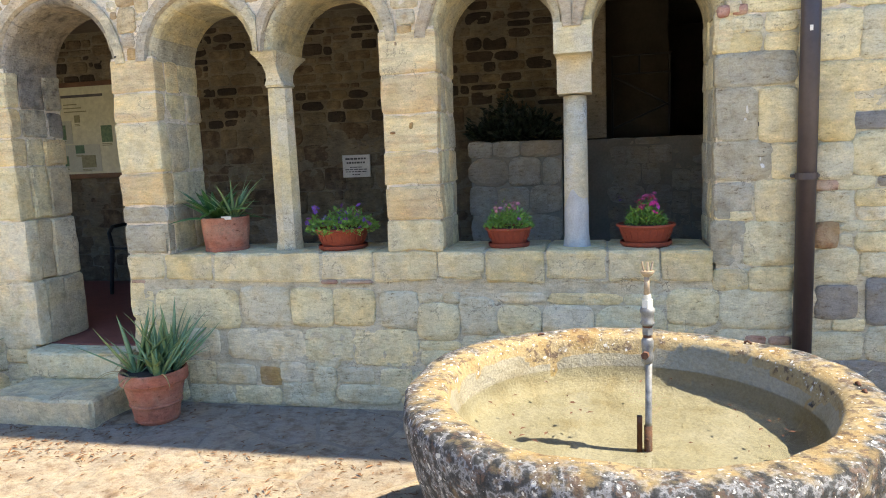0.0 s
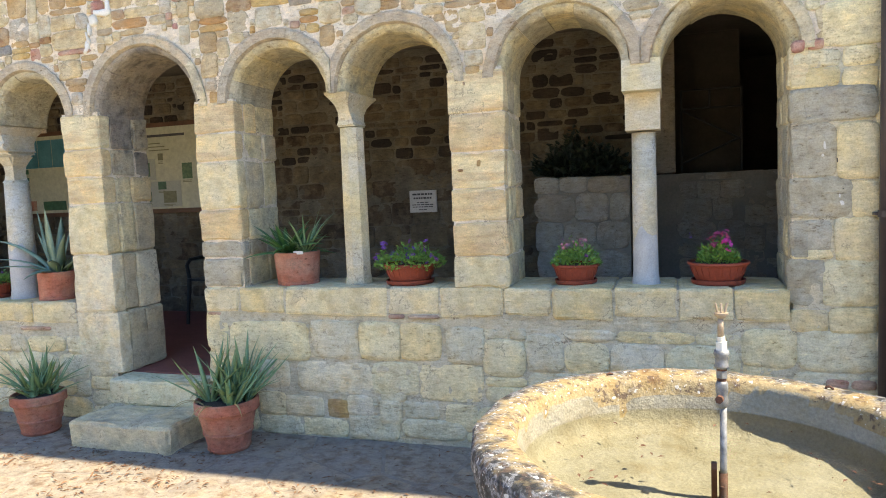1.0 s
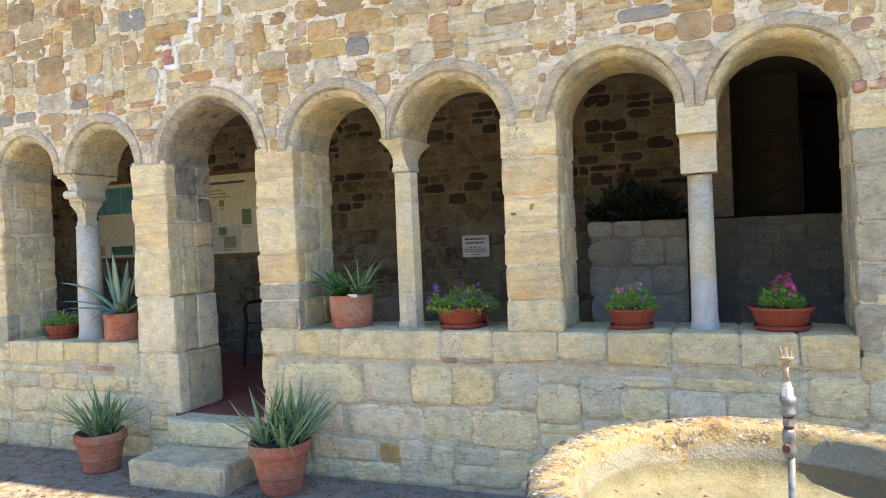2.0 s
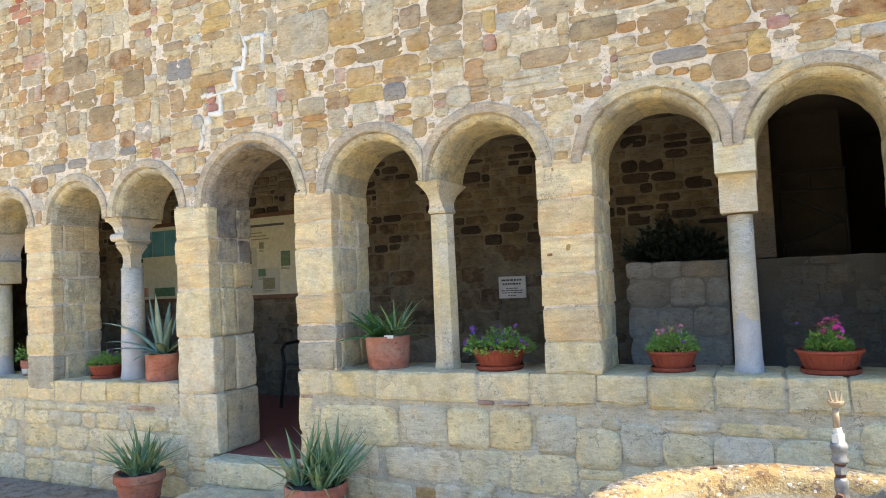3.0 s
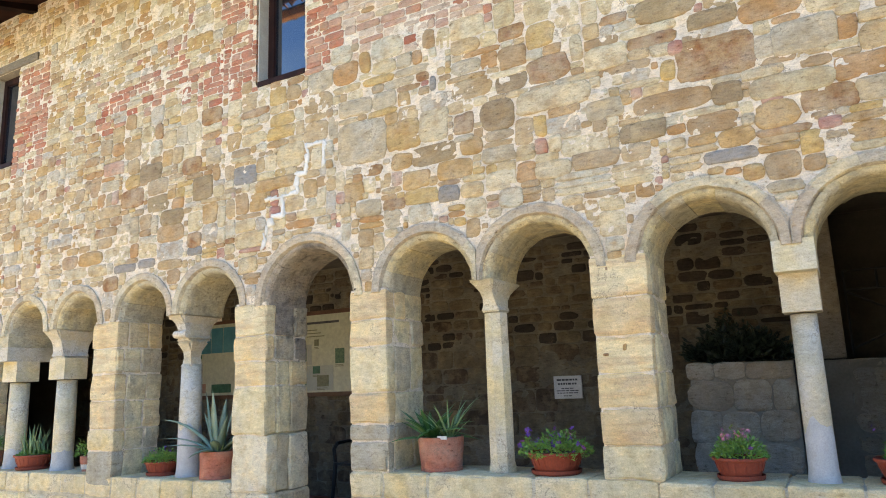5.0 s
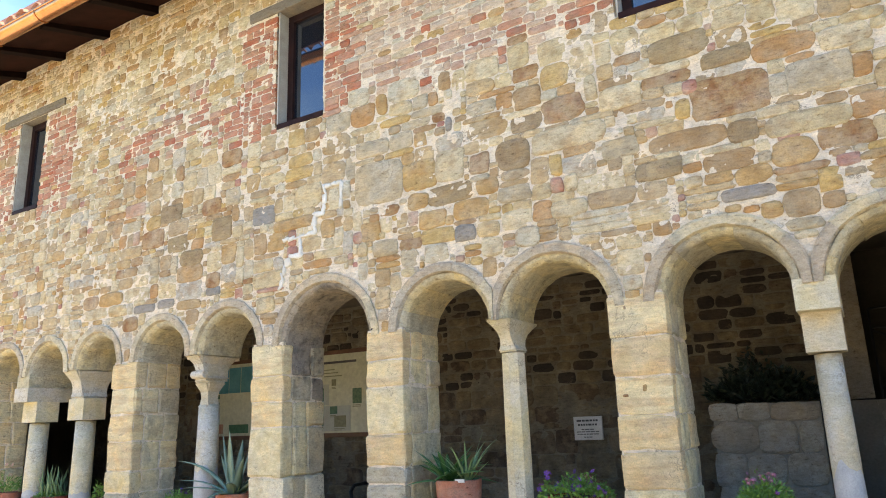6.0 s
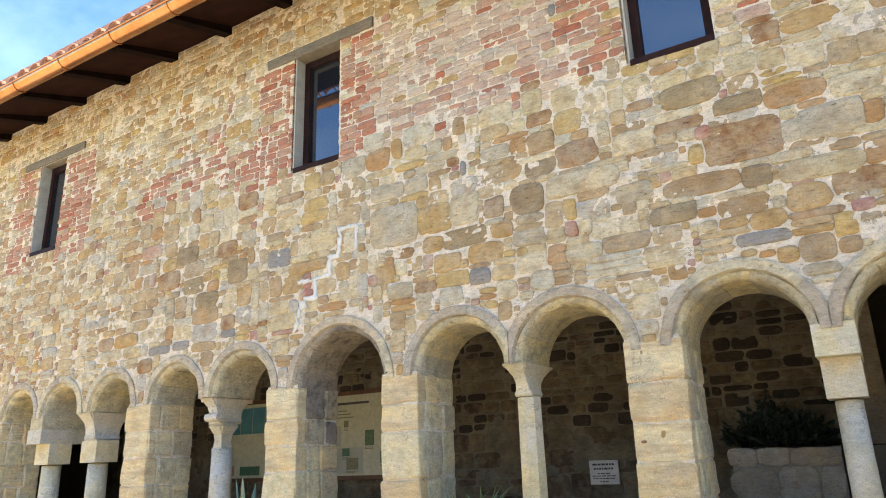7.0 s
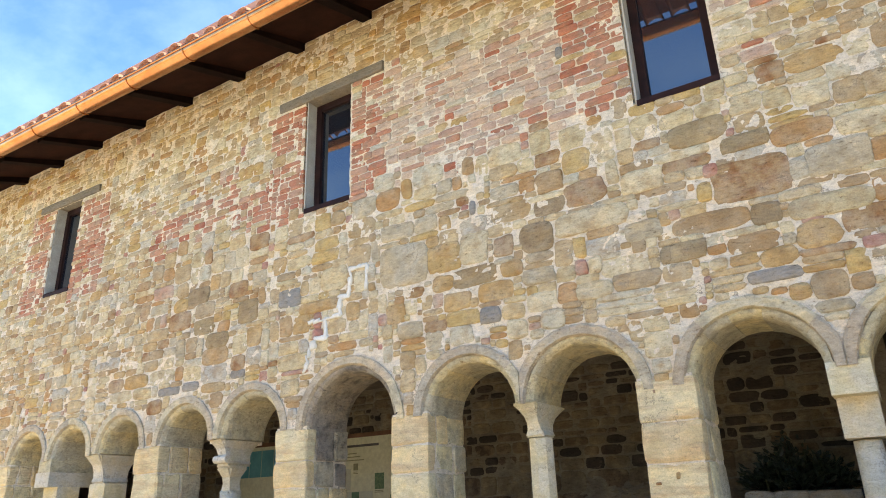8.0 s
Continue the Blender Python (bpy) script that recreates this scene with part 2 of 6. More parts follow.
# leaf green cut to near black, portico shade put into the colour
SHADE_LEAF = plain_material("shade_darkened_leaf", (0.008, 0.014, 0.006), (0.016, 0.026, 0.010), 12, 0.5)
SOIL = plain_material("potting_soil", (0.03, 0.02, 0.014), (0.07, 0.05, 0.035), 30, 0.95, relief=0.02)
ALOE = plain_material("aloe_leaf", (0.12, 0.21, 0.08), (0.23, 0.34, 0.16), 12, 0.5, relief=0.002)
ALOE_GREY = plain_material("grey_green_agave", (0.12, 0.19, 0.12), (0.20, 0.28, 0.20), 12, 0.5, relief=0.002)
ALOE_DARK = plain_material("dark_green_leaf", (0.03, 0.10, 0.025), (0.07, 0.17, 0.04), 12, 0.4, relief=0.002)
DRY = plain_material("dry_leaf", (0.32, 0.22, 0.09), (0.45, 0.33, 0.15), 12, 0.8)
LEAF = plain_material("small_leaf", (0.09, 0.20, 0.03), (0.20, 0.36, 0.06), 20, 0.55)
PURPLE = plain_material("purple_petal", (0.08, 0.02, 0.16), (0.20, 0.06, 0.32), 30, 0.6)
MAGENTA = plain_material("magenta_petal", (0.45, 0.02, 0.25), (0.6, 0.06, 0.35), 30, 0.6)
CRIMSON = plain_material("dark_crimson_petal", (0.22, 0.015, 0.06), (0.40, 0.05, 0.14), 30, 0.6)
PINK = plain_material("pink_petal", (0.35, 0.10, 0.18), (0.5, 0.22, 0.3), 30, 0.6)
DARKWOOD = plain_material("dark_brown_wood", (0.014, 0.006, 0.005), (0.034, 0.014, 0.011), 8, 0.6, relief=0.004, spec=0.12)
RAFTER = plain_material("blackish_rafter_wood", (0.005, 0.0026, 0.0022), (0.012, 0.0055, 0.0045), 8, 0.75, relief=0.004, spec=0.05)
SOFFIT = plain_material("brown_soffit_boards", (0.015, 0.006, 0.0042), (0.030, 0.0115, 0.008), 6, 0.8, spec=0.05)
COPPER = plain_material("copper_gutter", (0.42, 0.17, 0.065), (0.62, 0.30, 0.14), 2.5, 0.25, 1.0, 0.001)
TILE = plain_material("clay_roof_tile", (0.36, 0.15, 0.09), (0.48, 0.24, 0.16), 6, 0.85)
PIPE = plain_material("brown_painted_metal", (0.032, 0.022, 0.023), (0.055, 0.039, 0.039), 6, 0.45, 0.0, 0.001)
IRON = plain_material("rusty_iron", (0.06, 0.028, 0.018), (0.15, 0.065, 0.04), 40, 0.85, 0.2)
STEEL = plain_material("galvanised_steel", (0.10, 0.105, 0.11), (0.26, 0.27, 0.275), 45, 0.55, 0.4, 0.002)
WHITE_PLASTIC = plain_material("white_plastic", (0.46, 0.46, 0.42), (0.58, 0.58, 0.53), 30, 0.5)
PLASTIC_BLACK = plain_material("black_plastic", (0.012, 0.012, 0.012), (0.02, 0.02, 0.02), 20, 0.4)
BLACK = plain_material("black_iron", (0.012, 0.011, 0.01), (0.025, 0.02, 0.018), 20, 0.6)
WHITE_MORTAR = plain_material("white_lime_patch", (0.58, 0.55, 0.46), (0.76, 0.73, 0.65), 20, 0.95, relief=0.01)
PLASTER = plain_material("grey_cement_render", (0.33, 0.30, 0.25), (0.42, 0.39, 0.33), 12, 0.95, relief=0.008)
REDFLOOR = plain_material("red_floor_tile", (0.20, 0.06, 0.045), (0.28, 0.09, 0.07), 6, 0.6)
MARBLE = plain_material("plaque_marble", (0.50, 0.50, 0.48), (0.62, 0.62, 0.6), 9, 0.4)
NOZZLE = plain_material("limescaled_brass", (0.26, 0.20, 0.14), (0.38, 0.31, 0.23), 30, 0.6, 0.2)
CEMENT = plain_material("blue_grey_cement", (0.34, 0.34, 0.325), (0.46, 0.455, 0.43), 14, 0.9, relief=0.004)
INK = plain_material("dark_lettering", (0.05, 0.05, 0.05), (0.09, 0.09, 0.09), 9, 0.6)
BOARD = plain_material("cream_panel", (0.50, 0.50, 0.36), (0.58, 0.57, 0.43), 3, 0.35)
BOARD_BLUE = plain_material("blue_panel_print", (0.05, 0.20, 0.25), (0.10, 0.30, 0.36), 8, 0.35)
BOARD_DARK = plain_material("dark_green_print", (0.03, 0.10, 0.05), (0.07, 0.18, 0.10), 20, 0.35)
BOARD_GREEN = plain_material("faded_green_print", (0.05, 0.12, 0.07), (0.16, 0.24, 0.13), 40, 0.6, relief=0.0005)
BOARD_OLIVE = plain_material("olive_print", (0.16, 0.16, 0.09), (0.26, 0.25, 0.15), 50, 0.6, relief=0.0005)
BOARD_PAPER = plain_material("pale_paper_sheet", (0.40, 0.41, 0.35), (0.46, 0.47, 0.40), 14, 0.7, relief=0.0005)
WOOD = plain_material("brown_frame_wood", (0.10, 0.045, 0.02), (0.17, 0.08, 0.04), 10, 0.5)
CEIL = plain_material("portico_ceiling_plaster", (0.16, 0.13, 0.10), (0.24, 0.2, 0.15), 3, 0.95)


def glass_material():
    m, nt, b = nodes_of("window_glass")
    b.inputs["Base Color"].default_value = (0.01, 0.013, 0.018, 1)
    b.inputs["Roughness"].default_value = 0.03
    b.inputs["IOR"].default_value = 2.3
    return m


GLASS = glass_material()


def water_material():
    m = bpy.data.materials.new("clear_water")
    m.use_nodes = True
    nt = m.node_tree
    nt.nodes.remove(nt.nodes["Principled BSDF"])
    tr, gl, fr, mx = (nt.nodes.new("ShaderNode" + k) for k in ("BsdfTransparent", "BsdfGlossy", "Fresnel", "MixShader"))
    tr.inputs["Color"].default_value = (0.95, 0.96, 0.92, 1)
    gl.inputs["Roughness"].default_value = 0.03
    fr.inputs["IOR"].default_value = 1.33
    b = nt.nodes.new("ShaderNodeBump")
    b.inputs["Distance"].default_value, b.inputs["Strength"].default_value = 0.004, 0.3
    nt.links.new(noise_node(nt, 16, 3).outputs[0], b.inputs["Height"])
    nt.links.new(b.outputs[0], gl.inputs["Normal"])
    nt.links.new(fr.outputs[0], mx.inputs[0])
    nt.links.new(tr.outputs[0], mx.inputs[1])
    nt.links.new(gl.outputs[0], mx.inputs[2])
    nt.links.new(mx.outputs[0], nt.nodes["Material Output"].inputs[0])
    return m


WATER = water_material()


def basin_material():
    """Yellow stone above, grey with white and dark lichen on the outside and rim."""
    m, nt, b = nodes_of("lichened_stone")
    big, mid, fine = noise_node(nt, 4), noise_node(nt, 14), noise_node(nt, 90, 8, 0.7)
    c = ramp_node(nt, [(0.34, (0.13, 0.07, 0.03)), (0.42, (0.25, 0.18, 0.085)), (0.50, (0.28, 0.225, 0.13)), (0.58, (0.25, 0.175, 0.08)), (0.66, (0.17, 0.09, 0.035))])
    nt.links.new(mixc(nt, 0.5, big.outputs[0], mid.outputs[0]), c.inputs[0])
    vor = nt.nodes.new("ShaderNodeTexVoronoi")
    vor.inputs["Scale"].default_value = 26
    geo = nt.nodes.new("ShaderNodeNewGeometry")
    warp = mixc(nt, 0.06, geo.outputs["Position"], mid.outputs["Color"], "ADD")
    nt.links.new(warp, vor.inputs["Vector"])
    uv = nt.nodes.new("ShaderNodeAttribute")
    uv.attribute_name = "lichen"
    add = nt.nodes.new("ShaderNodeMath")
    add.operation = "MULTIPLY_ADD"
    nt.links.new(mid.outputs[0], add.inputs[0])
    add.inputs[1].default_value = 0.9
    nt.links.new(uv.outputs["Fac"], add.inputs[2])
    dark = ramp_node(nt, [(0.62, (0, 0, 0)), (0.80, (1, 1, 1))])
    nt.links.new(add.outputs[0], dark.inputs[0])
    inner = ramp_node(nt, [(-0.0, (1, 1, 1)), (0.12, (0, 0, 0))])
    nt.links.new(add.outputs[0], inner.inputs[0])
    pale = ramp_node(nt, [(0.36, (0.26, 0.248, 0.205)), (0.52, (0.235, 0.22, 0.168)), (0.64, (0.195, 0.17, 0.115))])
    nt.links.new(big.outputs[0], pale.inputs[0])
    col = mixc(nt, inner.outputs[0], c.outputs[0], pale.outputs[0])
    crust = ramp_node(nt, [(0.40, (0.016, 0.018, 0.02)), (0.47, (0.045, 0.05, 0.056)), (0.53, (0.20, 0.21, 0.23)), (0.58, (0.06, 0.06, 0.062)), (0.66, (0.03, 0.03, 0.03))])
    patchy = noise_node(nt, 22, 5, 0.65)
    nt.links.new(patchy.outputs[0], crust.inputs[0])
    col = mixc(nt, dark.outputs[0], col, crust.outputs[0])
    vor2 = nt.nodes.new("ShaderNodeTexVoronoi")
    vor2.inputs["Scale"].default_value = 60
    nt.links.new(warp, vor2.inputs["Vector"])
    both = nt.nodes.new("ShaderNodeMath")
    both.operation = "MINIMUM"
    nt.links.new(vor.outputs["Distance"], both.inputs[0])
    nt.links.new(vor2.outputs["Distance"], both.inputs[1])
    thin = nt.nodes.new("ShaderNodeMath")
    thin.operation = "MULTIPLY_ADD"
    nt.links.new(patchy.outputs[0], thin.inputs[0])
    thin.inputs[1].default_value = -0.7
    nt.links.new(both.outputs[0], thin.inputs[2])
    spot = ramp_node(nt, [(0.0, (1, 1, 1)), (0.03, (0, 0, 0))])
    shift = nt.nodes.new("ShaderNodeMath")
    shift.operation = "ADD"
    nt.links.new(thin.outputs[0], shift.inputs[0])
    shift.inputs[1].default_value = 0.215
    nt.links.new(shift.outputs[0], spot.inputs[0])
    mul = nt.nodes.new("ShaderNodeMath")
    mul.operation = "MULTIPLY"
    nt.links.new(spot.outputs[0], mul.inputs[0])
    l2 = ramp_node(nt, [(0.36, (0, 0, 0)), (0.56, (0.85, 0.85, 0.85))])
    nt.links.new(add.outputs[0], l2.inputs[0])
    nt.links.new(l2.outputs[0], mul.inputs[1])
    # brown crust in patches over the rim
    scab = noise_node(nt, 31, 6, 0.7)
    brown = ramp_node(nt, [(0.54, (0, 0, 0)), (0.60, (0.85, 0.85, 0.85))])
    nt.links.new(scab.outputs[0], brown.inputs[0])
    rim = ramp_node(nt, [(0.30, (0, 0, 0)), (0.50, (1, 1, 1))])
    nt.links.new(add.outputs[0], rim.inputs[0])
    col = mixc(nt, mixc(nt, 1.0, brown.outputs[0], rim.outputs[0], "MULTIPLY"), col, (0.085, 0.055, 0.042))
    col = mixc(nt, mul.outputs[0], col, (0.50, 0.51, 0.50))
    g = ramp_node(nt, [(0.3, (0.7, 0.7, 0.7)), (0.72, (1.15, 1.15, 1.15))])
    nt.links.new(fine.outputs[0], g.inputs[0])
    nt.links.new(mixc(nt, 1.0, col, g.outputs[0], "MULTIPLY"), b.inputs["Base Color"])
    b.inputs["Roughness"].default_value = 0.95
    bump(nt, b, [(mid.outputs[0], 0.03, 0.5), (fine.outputs[0], 0.01, 0.7)])
    return m


BASIN = basin_material()

# ---- building helpers ----


def mesh_of(name, verts, faces, material, smooth=False):
    me = bpy.data.meshes.new(name)
    me.from_pydata(verts, [], faces)
    me.materials.append(material)
    if smooth:
        me.polygons.foreach_set("use_smooth", [True] * len(me.polygons))
    me.update()
    return me


def thing(name, label, category, place=(0, 0, 0), group="", kind=""):
    ob = new(name)
    ob.location = place
    return tagged(ob, label, category, group, kind)


def under(name, me, parent, label=""):
    ob = new(name, me)
    ob.parent = parent
    if label:
        ob["label"] = label
    return ob


def bm_mesh(name, bm, material, smooth=False):
    bmesh.ops.recalc_face_normals(bm, faces=bm.faces)
    me = bpy.data.meshes.new(name)
    bm.to_mesh(me)
    bm.free()
    me.materials.append(material)
    if smooth:
        me.polygons.foreach_set("use_smooth", [True] * len(me.polygons))
    return me


def part(name, bm, material, parent, label="", smooth=False):
    return under(name, bm_mesh(name, bm, material, smooth), parent, label)


def add_box(bm, x0, x1, y0, y1, z0, z1, bevel=0.0, jitter=0.0, rng=random):
    vs = [bm.verts.new((x + rng.uniform(-jitter, jitter), y + rng.uniform(-jitter, jitter), z + rng.uniform(-jitter, jitter)))
          for x in (x0, x1) for y in (y0, y1) for z in (z0, z1)]
    fs = [bm.faces.new([vs[i] for i in q]) for q in ((0, 1, 3, 2), (4, 6, 7, 5), (0, 4, 5, 1), (2, 3, 7, 6), (0, 2, 6, 4), (1, 5, 7, 3))]
    if bevel:
        es = list({e for f in fs for e in f.edges})
        bmesh.ops.bevel(bm, geom=es, offset=bevel, segments=2, profile=0.6, affect="EDGES")
    return bm


def box(x0, x1, y0, y1, z0, z1, bevel=0.0, jitter=0.0, rng=random):
    return add_box(bmesh.new(), x0, x1, y0, y1, z0, z1, bevel, jitter, rng)


def worn_box(x0, x1, y0, y1, z0, z1, rng, round_=0.010, amp=0.006, cuts=5):
    """A weathered block: rounded, chipped edges and a lumpy face."""
    bm = bmesh.new()
    bmesh.ops.create_cube(bm, size=1.0)
    bmesh.ops.subdivide_edges(bm, edges=bm.edges[:], cuts=cuts, use_grid_fill=True)
    off = Vector((rng.uniform(-50, 50), rng.uniform(-50, 50), rng.uniform(-50, 50)))
    size, mid = Vector((x1 - x0, y1 - y0, z1 - z0)), Vector(((x0 + x1) / 2, (y0 + y1) / 2, (z0 + z1) / 2))
    for v in bm.verts:
        side = [abs(abs(v.co[k]) - 0.5) < 1e-4 for k in range(3)]
        u = v.co.copy()
        ring2 = 0.5 - 1.0 / (cuts + 1)
        for k in range(3):
            if abs(abs(u[k]) - ring2) < 1e-4:
                u[k] = math.copysign(0.5 - min(0.018 / size[k], 0.2), u[k])
        p = Vector((u.x * size.x, u.y * size.y, u.z * size.z)) + mid
        n_ = sum(side)
        chip = 0.5 + max(0.0, noise.noise(p * 9 + off) * 2.2)
        for k in range(3):
            if side[k]:
                d = -1 if u[k] > 0 else 1
                p[k] += d * (round_ * chip * (0.75 if n_ == 2 else 1.25) if n_ > 1 else 0)
                p[k] += amp * noise.noise(p * 7 + off + Vector((k * 13, 0, 0)))
            elif n_ < 3:
                pass
        v.co = p
    return bm


def lathe(profile, segments=32, closed=False):
    """A mesh turned round the z axis from (radius, height) pairs."""
    bm = bmesh.new()
    rings = []
    for r, z in profile:
        if r < 1e-5:
            rings.append([bm.verts.new((0, 0, z))])
        else:
            rings.append([bm.verts.new((r * math.cos(2 * math.pi * i / segments), r * math.sin(2 * math.pi * i / segments), z)) for i in range(segments)])
    for a, b in zip(rings, rings[1:]):
        for i in range(segments):
            j = (i + 1) % segments
            if len(a) == 1 and len(b) > 1:
                bm.faces.new((a[0], b[i], b[j]))
            elif len(b) == 1 and len(a) > 1:
                bm.faces.new((a[i], a[j], b[0]))
            elif len(a) > 1:
                bm.faces.new((a[i], a[j], b[j], b[i]))
    return bm


def tube(points, radius, segments=10):
    bm = bmesh.new()
    rings = []
    for i, p in enumerate(points):
        p = Vector(p)
        d = (Vector(points[min(i + 1, len(points) - 1)]) - Vector(points[max(i - 1, 0)])).normalized()
        u = d.cross(Vector((0.3, 0.2, 1)) if abs(d.z) < 0.9 else Vector((1, 0, 0))).normalized()
        v = d.cross(u)
        r = radius[i] if isinstance(radius, (list, tuple)) else radius
        rings.append([bm.verts.new(p + r * (u * math.cos(2 * math.pi * k / segments) + v * math.sin(2 * math.pi * k / segments))) for k in range(segments)])
    for a, b in zip(rings, rings[1:]):
        for k in range(segments):
            bm.faces.new((a[k], a[(k + 1) % segments], b[(k + 1) % segments], b[k]))
    bm.faces.new(rings[0])
    bm.faces.new(list(reversed(rings[-1])))
    return bm


def stone_shape(x0, x1, z0, z1, rng, proud=0.014, rough=0.16):
    """A stone in a wall whose face looks to -y: a rounded uneven outline that sinks into the pointing, and a lumpy face."""
    w, h = x1 - x0, z1 - z0
    cx, cz, k = (x0 + x1) / 2, (z0 + z1) / 2, min(x1 - x0, z1 - z0)
    n = 20 if k > 0.12 else 12
    power = rng.uniform(3.0, 7.0) if rough > 0.12 else rng.uniform(5, 9)
    lean, tip = rng.uniform(-0.5, 0.5) * rough, rng.uniform(-0.5, 0.5) * rough
    off = Vector((rng.uniform(-90, 90), rng.uniform(-90, 90), rng.uniform(-90, 90)))
    ring = []
    for i in range(n):
        a = 2 * math.pi * (i + 0.5) / n
        ca, sa = math.cos(a), math.sin(a)
        # points bunch at the corners of the long sides
        ca, sa = math.copysign(abs(ca) ** 0.75, ca), math.copysign(abs(sa) ** 0.75, sa)
        q = (abs(ca) ** power + abs(sa) ** power) ** (-1 / power)
        q *= 1 + rough * 0.55 * noise.noise(Vector((ca * 1.6, sa * 1.6, 0)) + off)
        u, v = ca * q * 0.5, sa * q * 0.5
        ring.append(((u + lean * v * h / w * 0.6) * w, (v + tip * u * 0.35) * h))
    levels = [(1.0, 0.016), (0.98, -0.4 * proud), (0.91, -0.95 * proud), (0.5, -1.1 * proud)] if k <= 0.12 else [(1.0, 0.016), (0.985, -0.4 * proud), (0.94, -0.95 * proud), (0.68, -1.05 * proud), (0.34, -1.1 * proud)]
    lump = min(0.006, k * 0.05)
    verts, faces = [], []
    for f, y in levels:
        for x, z in ring:
            p = Vector((x * f, 0, z * f))
            verts.append((cx + p.x, y + (lump * (noise.noise(p * 14 + off) + 0.6 * noise.noise(p * 33 + off)) if f < 0.97 else 0), cz + p.z))
    verts.append((cx, -1.15 * proud + lump * noise.noise(off), cz))
    for lev in range(len(levels) - 1):
        for i in range(n):
            a, b = lev * n + i, lev * n + (i + 1) % n
            faces.append((a, b, b + n, a + n))
    last = (len(levels) - 1) * n
    faces += [(last + i, last + (i + 1) % n, last + n) for i in range(n)]
    return verts, faces


class Masonry:
    """Collects stones of one wall; the near ones become objects, the rest one mesh."""

    def __init__(self, parent, near, y=0.0):
        self.parent, self.near, self.y, self.rest, self.made = parent, near, y, {}, 0

    def stone(self, x0, x1, z0, z1, rng, material, name="stone", proud=0.014, rough=0.16):
        proud *= rng.uniform(0.45, 1.2)
        v, f = stone_shape(x0, x1, z0, z1, rng, proud, rough)
        if self.y:
            v = [(a, b + self.y, c) for a, b, c in v]
        if self.near(x0, x1, z0, z1) and self.made < 330:
            self.made += 1
            under(name, mesh_of(name, v, f, material, True), self.parent)
        else:
            vs, fs = self.rest.setdefault(material, ([], []))
            k = len(vs)
            vs.extend(v)
            fs.extend(tuple(i + k for i in q) for q in f)

    def finish(self, name="far_stones"):
        for material, (v, f) in self.rest.items():
            tagged(under(name, mesh_of(name, v, f, material, True), self.parent), kind="stuff")


def rubble(x0, x1, z0, z1, cell, size, rng, blocked, taken, put):
    """Random rubble packed on a fine grid, stones meeting at broken courses. size(x, z): width and height of the next stone;
    blocked(x, z): no stone there; taken: x and z ranges laid before; put(x0, x1, z0, z1) lays one."""
    nx, nz = int((x1 - x0) / cell), int((z1 - z0) / cell)
    free = np.ones((nz, nx), bool)
    for j in range(nz):
        for i in range(nx):
            if blocked(x0 + (i + 0.5) * cell, z0 + (j + 0.5) * cell):
                free[j, i] = False
    for a, b, c, d in taken:
        i0, i1, j0, j1 = (int(round(q)) for q in ((a - x0) / cell, (b - x0) / cell, (c - z0) / cell, (d - z0) / cell))
        if i1 > 0 and j1 > 0:
            free[max(j0, 0):j1, max(i0, 0):i1] = False
    for j in range(nz):
        i, top = 0, 0
        while i < nx:
            if not free[j, i]:
                i += 1
                continue
            w, h = size(x0 + i * cell, z0 + j * cell)
            w, h = max(2, int(round(w / cell))), max(2, int(round(h / cell)))
            if top - j >= 2 and abs(top - j - h) < 5 and rng.random() < 0.85:
                h = top - j
            run = 1
            while run < w + 1 and i + run < nx and free[j, i + run]:
                run += 1
            if run == w + 1 and i + run < nx and free[j, i + run]:
                run = w
            if run < 4:
                h = min(h, run)
            up = 1
            while up < h and j + up < nz and free[j + up, i:i + run].all():
                up += 1
            free[j:j + up, i:i + run] = False
            if min(run, up) * cell > 0.03 and not (run < 4 and rng.random() < 0.4):
                e = cell * 0.18
                put(*(q + rng.uniform(-e, e) for q in (x0 + i * cell, x0 + (i + run) * cell, z0 + j * cell, z0 + (j + up) * cell)))
            top = j + up
            i += run


# ---- plan ----
DEPTH = 0.44          # thickness of the arcade wall
SILL_Z, SILL_Z_WEST = 0.915, 0.805
FLOOR_Z = 0.32
TOP = 5.45
# arches: centre, radius, spring
ARCHES = [(1.406, 0.29, 2.05), (0.62, 0.304, 2.05), (-0.317, 0.31, 2.045), (-1.06, 0.30, 2.045), (-2.03, 0.37, 2.04),
          (-3.0, 0.29, 2.05), (-3.77, 0.27, 2.045), (-4.63, 0.262, 2.04), (-5.40, 0.26, 2.025), (-6.12, 0.26, 2.02)]
PIERS = [(-0.003, 0.315), (-1.655, -1.36), (-2.71, -2.40), (-4.365, -4.042), (-6.75, -6.38)]
DOOR = (-2.40, -1.66)
WINDOWS = [(-6.33, -5.86), (-2.53, -2.05), (0.22, 0.72)]
WIN_Z = (3.76, 4.80)
EAST, WEST = 9.0, -12.0


def in_opening(x, z, margin=0.0):
    for cx, r, s in ARCHES:
        if z >= s - 0.02 and math.hypot(x - cx, z - s) < r + 0.112 + margin:
            return True
    if -6.75 < x < 1.695 and 0.7 < z < 2.03:
        return True
    if DOOR[0] < x < DOOR[1] and z < 2.1:
        return True
    for a, b in WINDOWS:
        if a - margin < x < b + margin and WIN_Z[0] - margin < z < WIN_Z[1] + margin:
            return True
        if a - 0.32 < x < b + 0.34 and WIN_Z[1] < z < WIN_Z[1] + 0.085:
            return True
    return False


# ---- ground ----
g = bmesh.new()
bmesh.ops.create_grid(g, x_segments=2, y_segments=2, size=400)
ground = new("ground", bm_mesh("ground", g, GROUND))
ground.location = (0, 0, -0.006)
tagged(ground, "packed earth and worn stone paving of the cloister court", "ground", kind="structure")

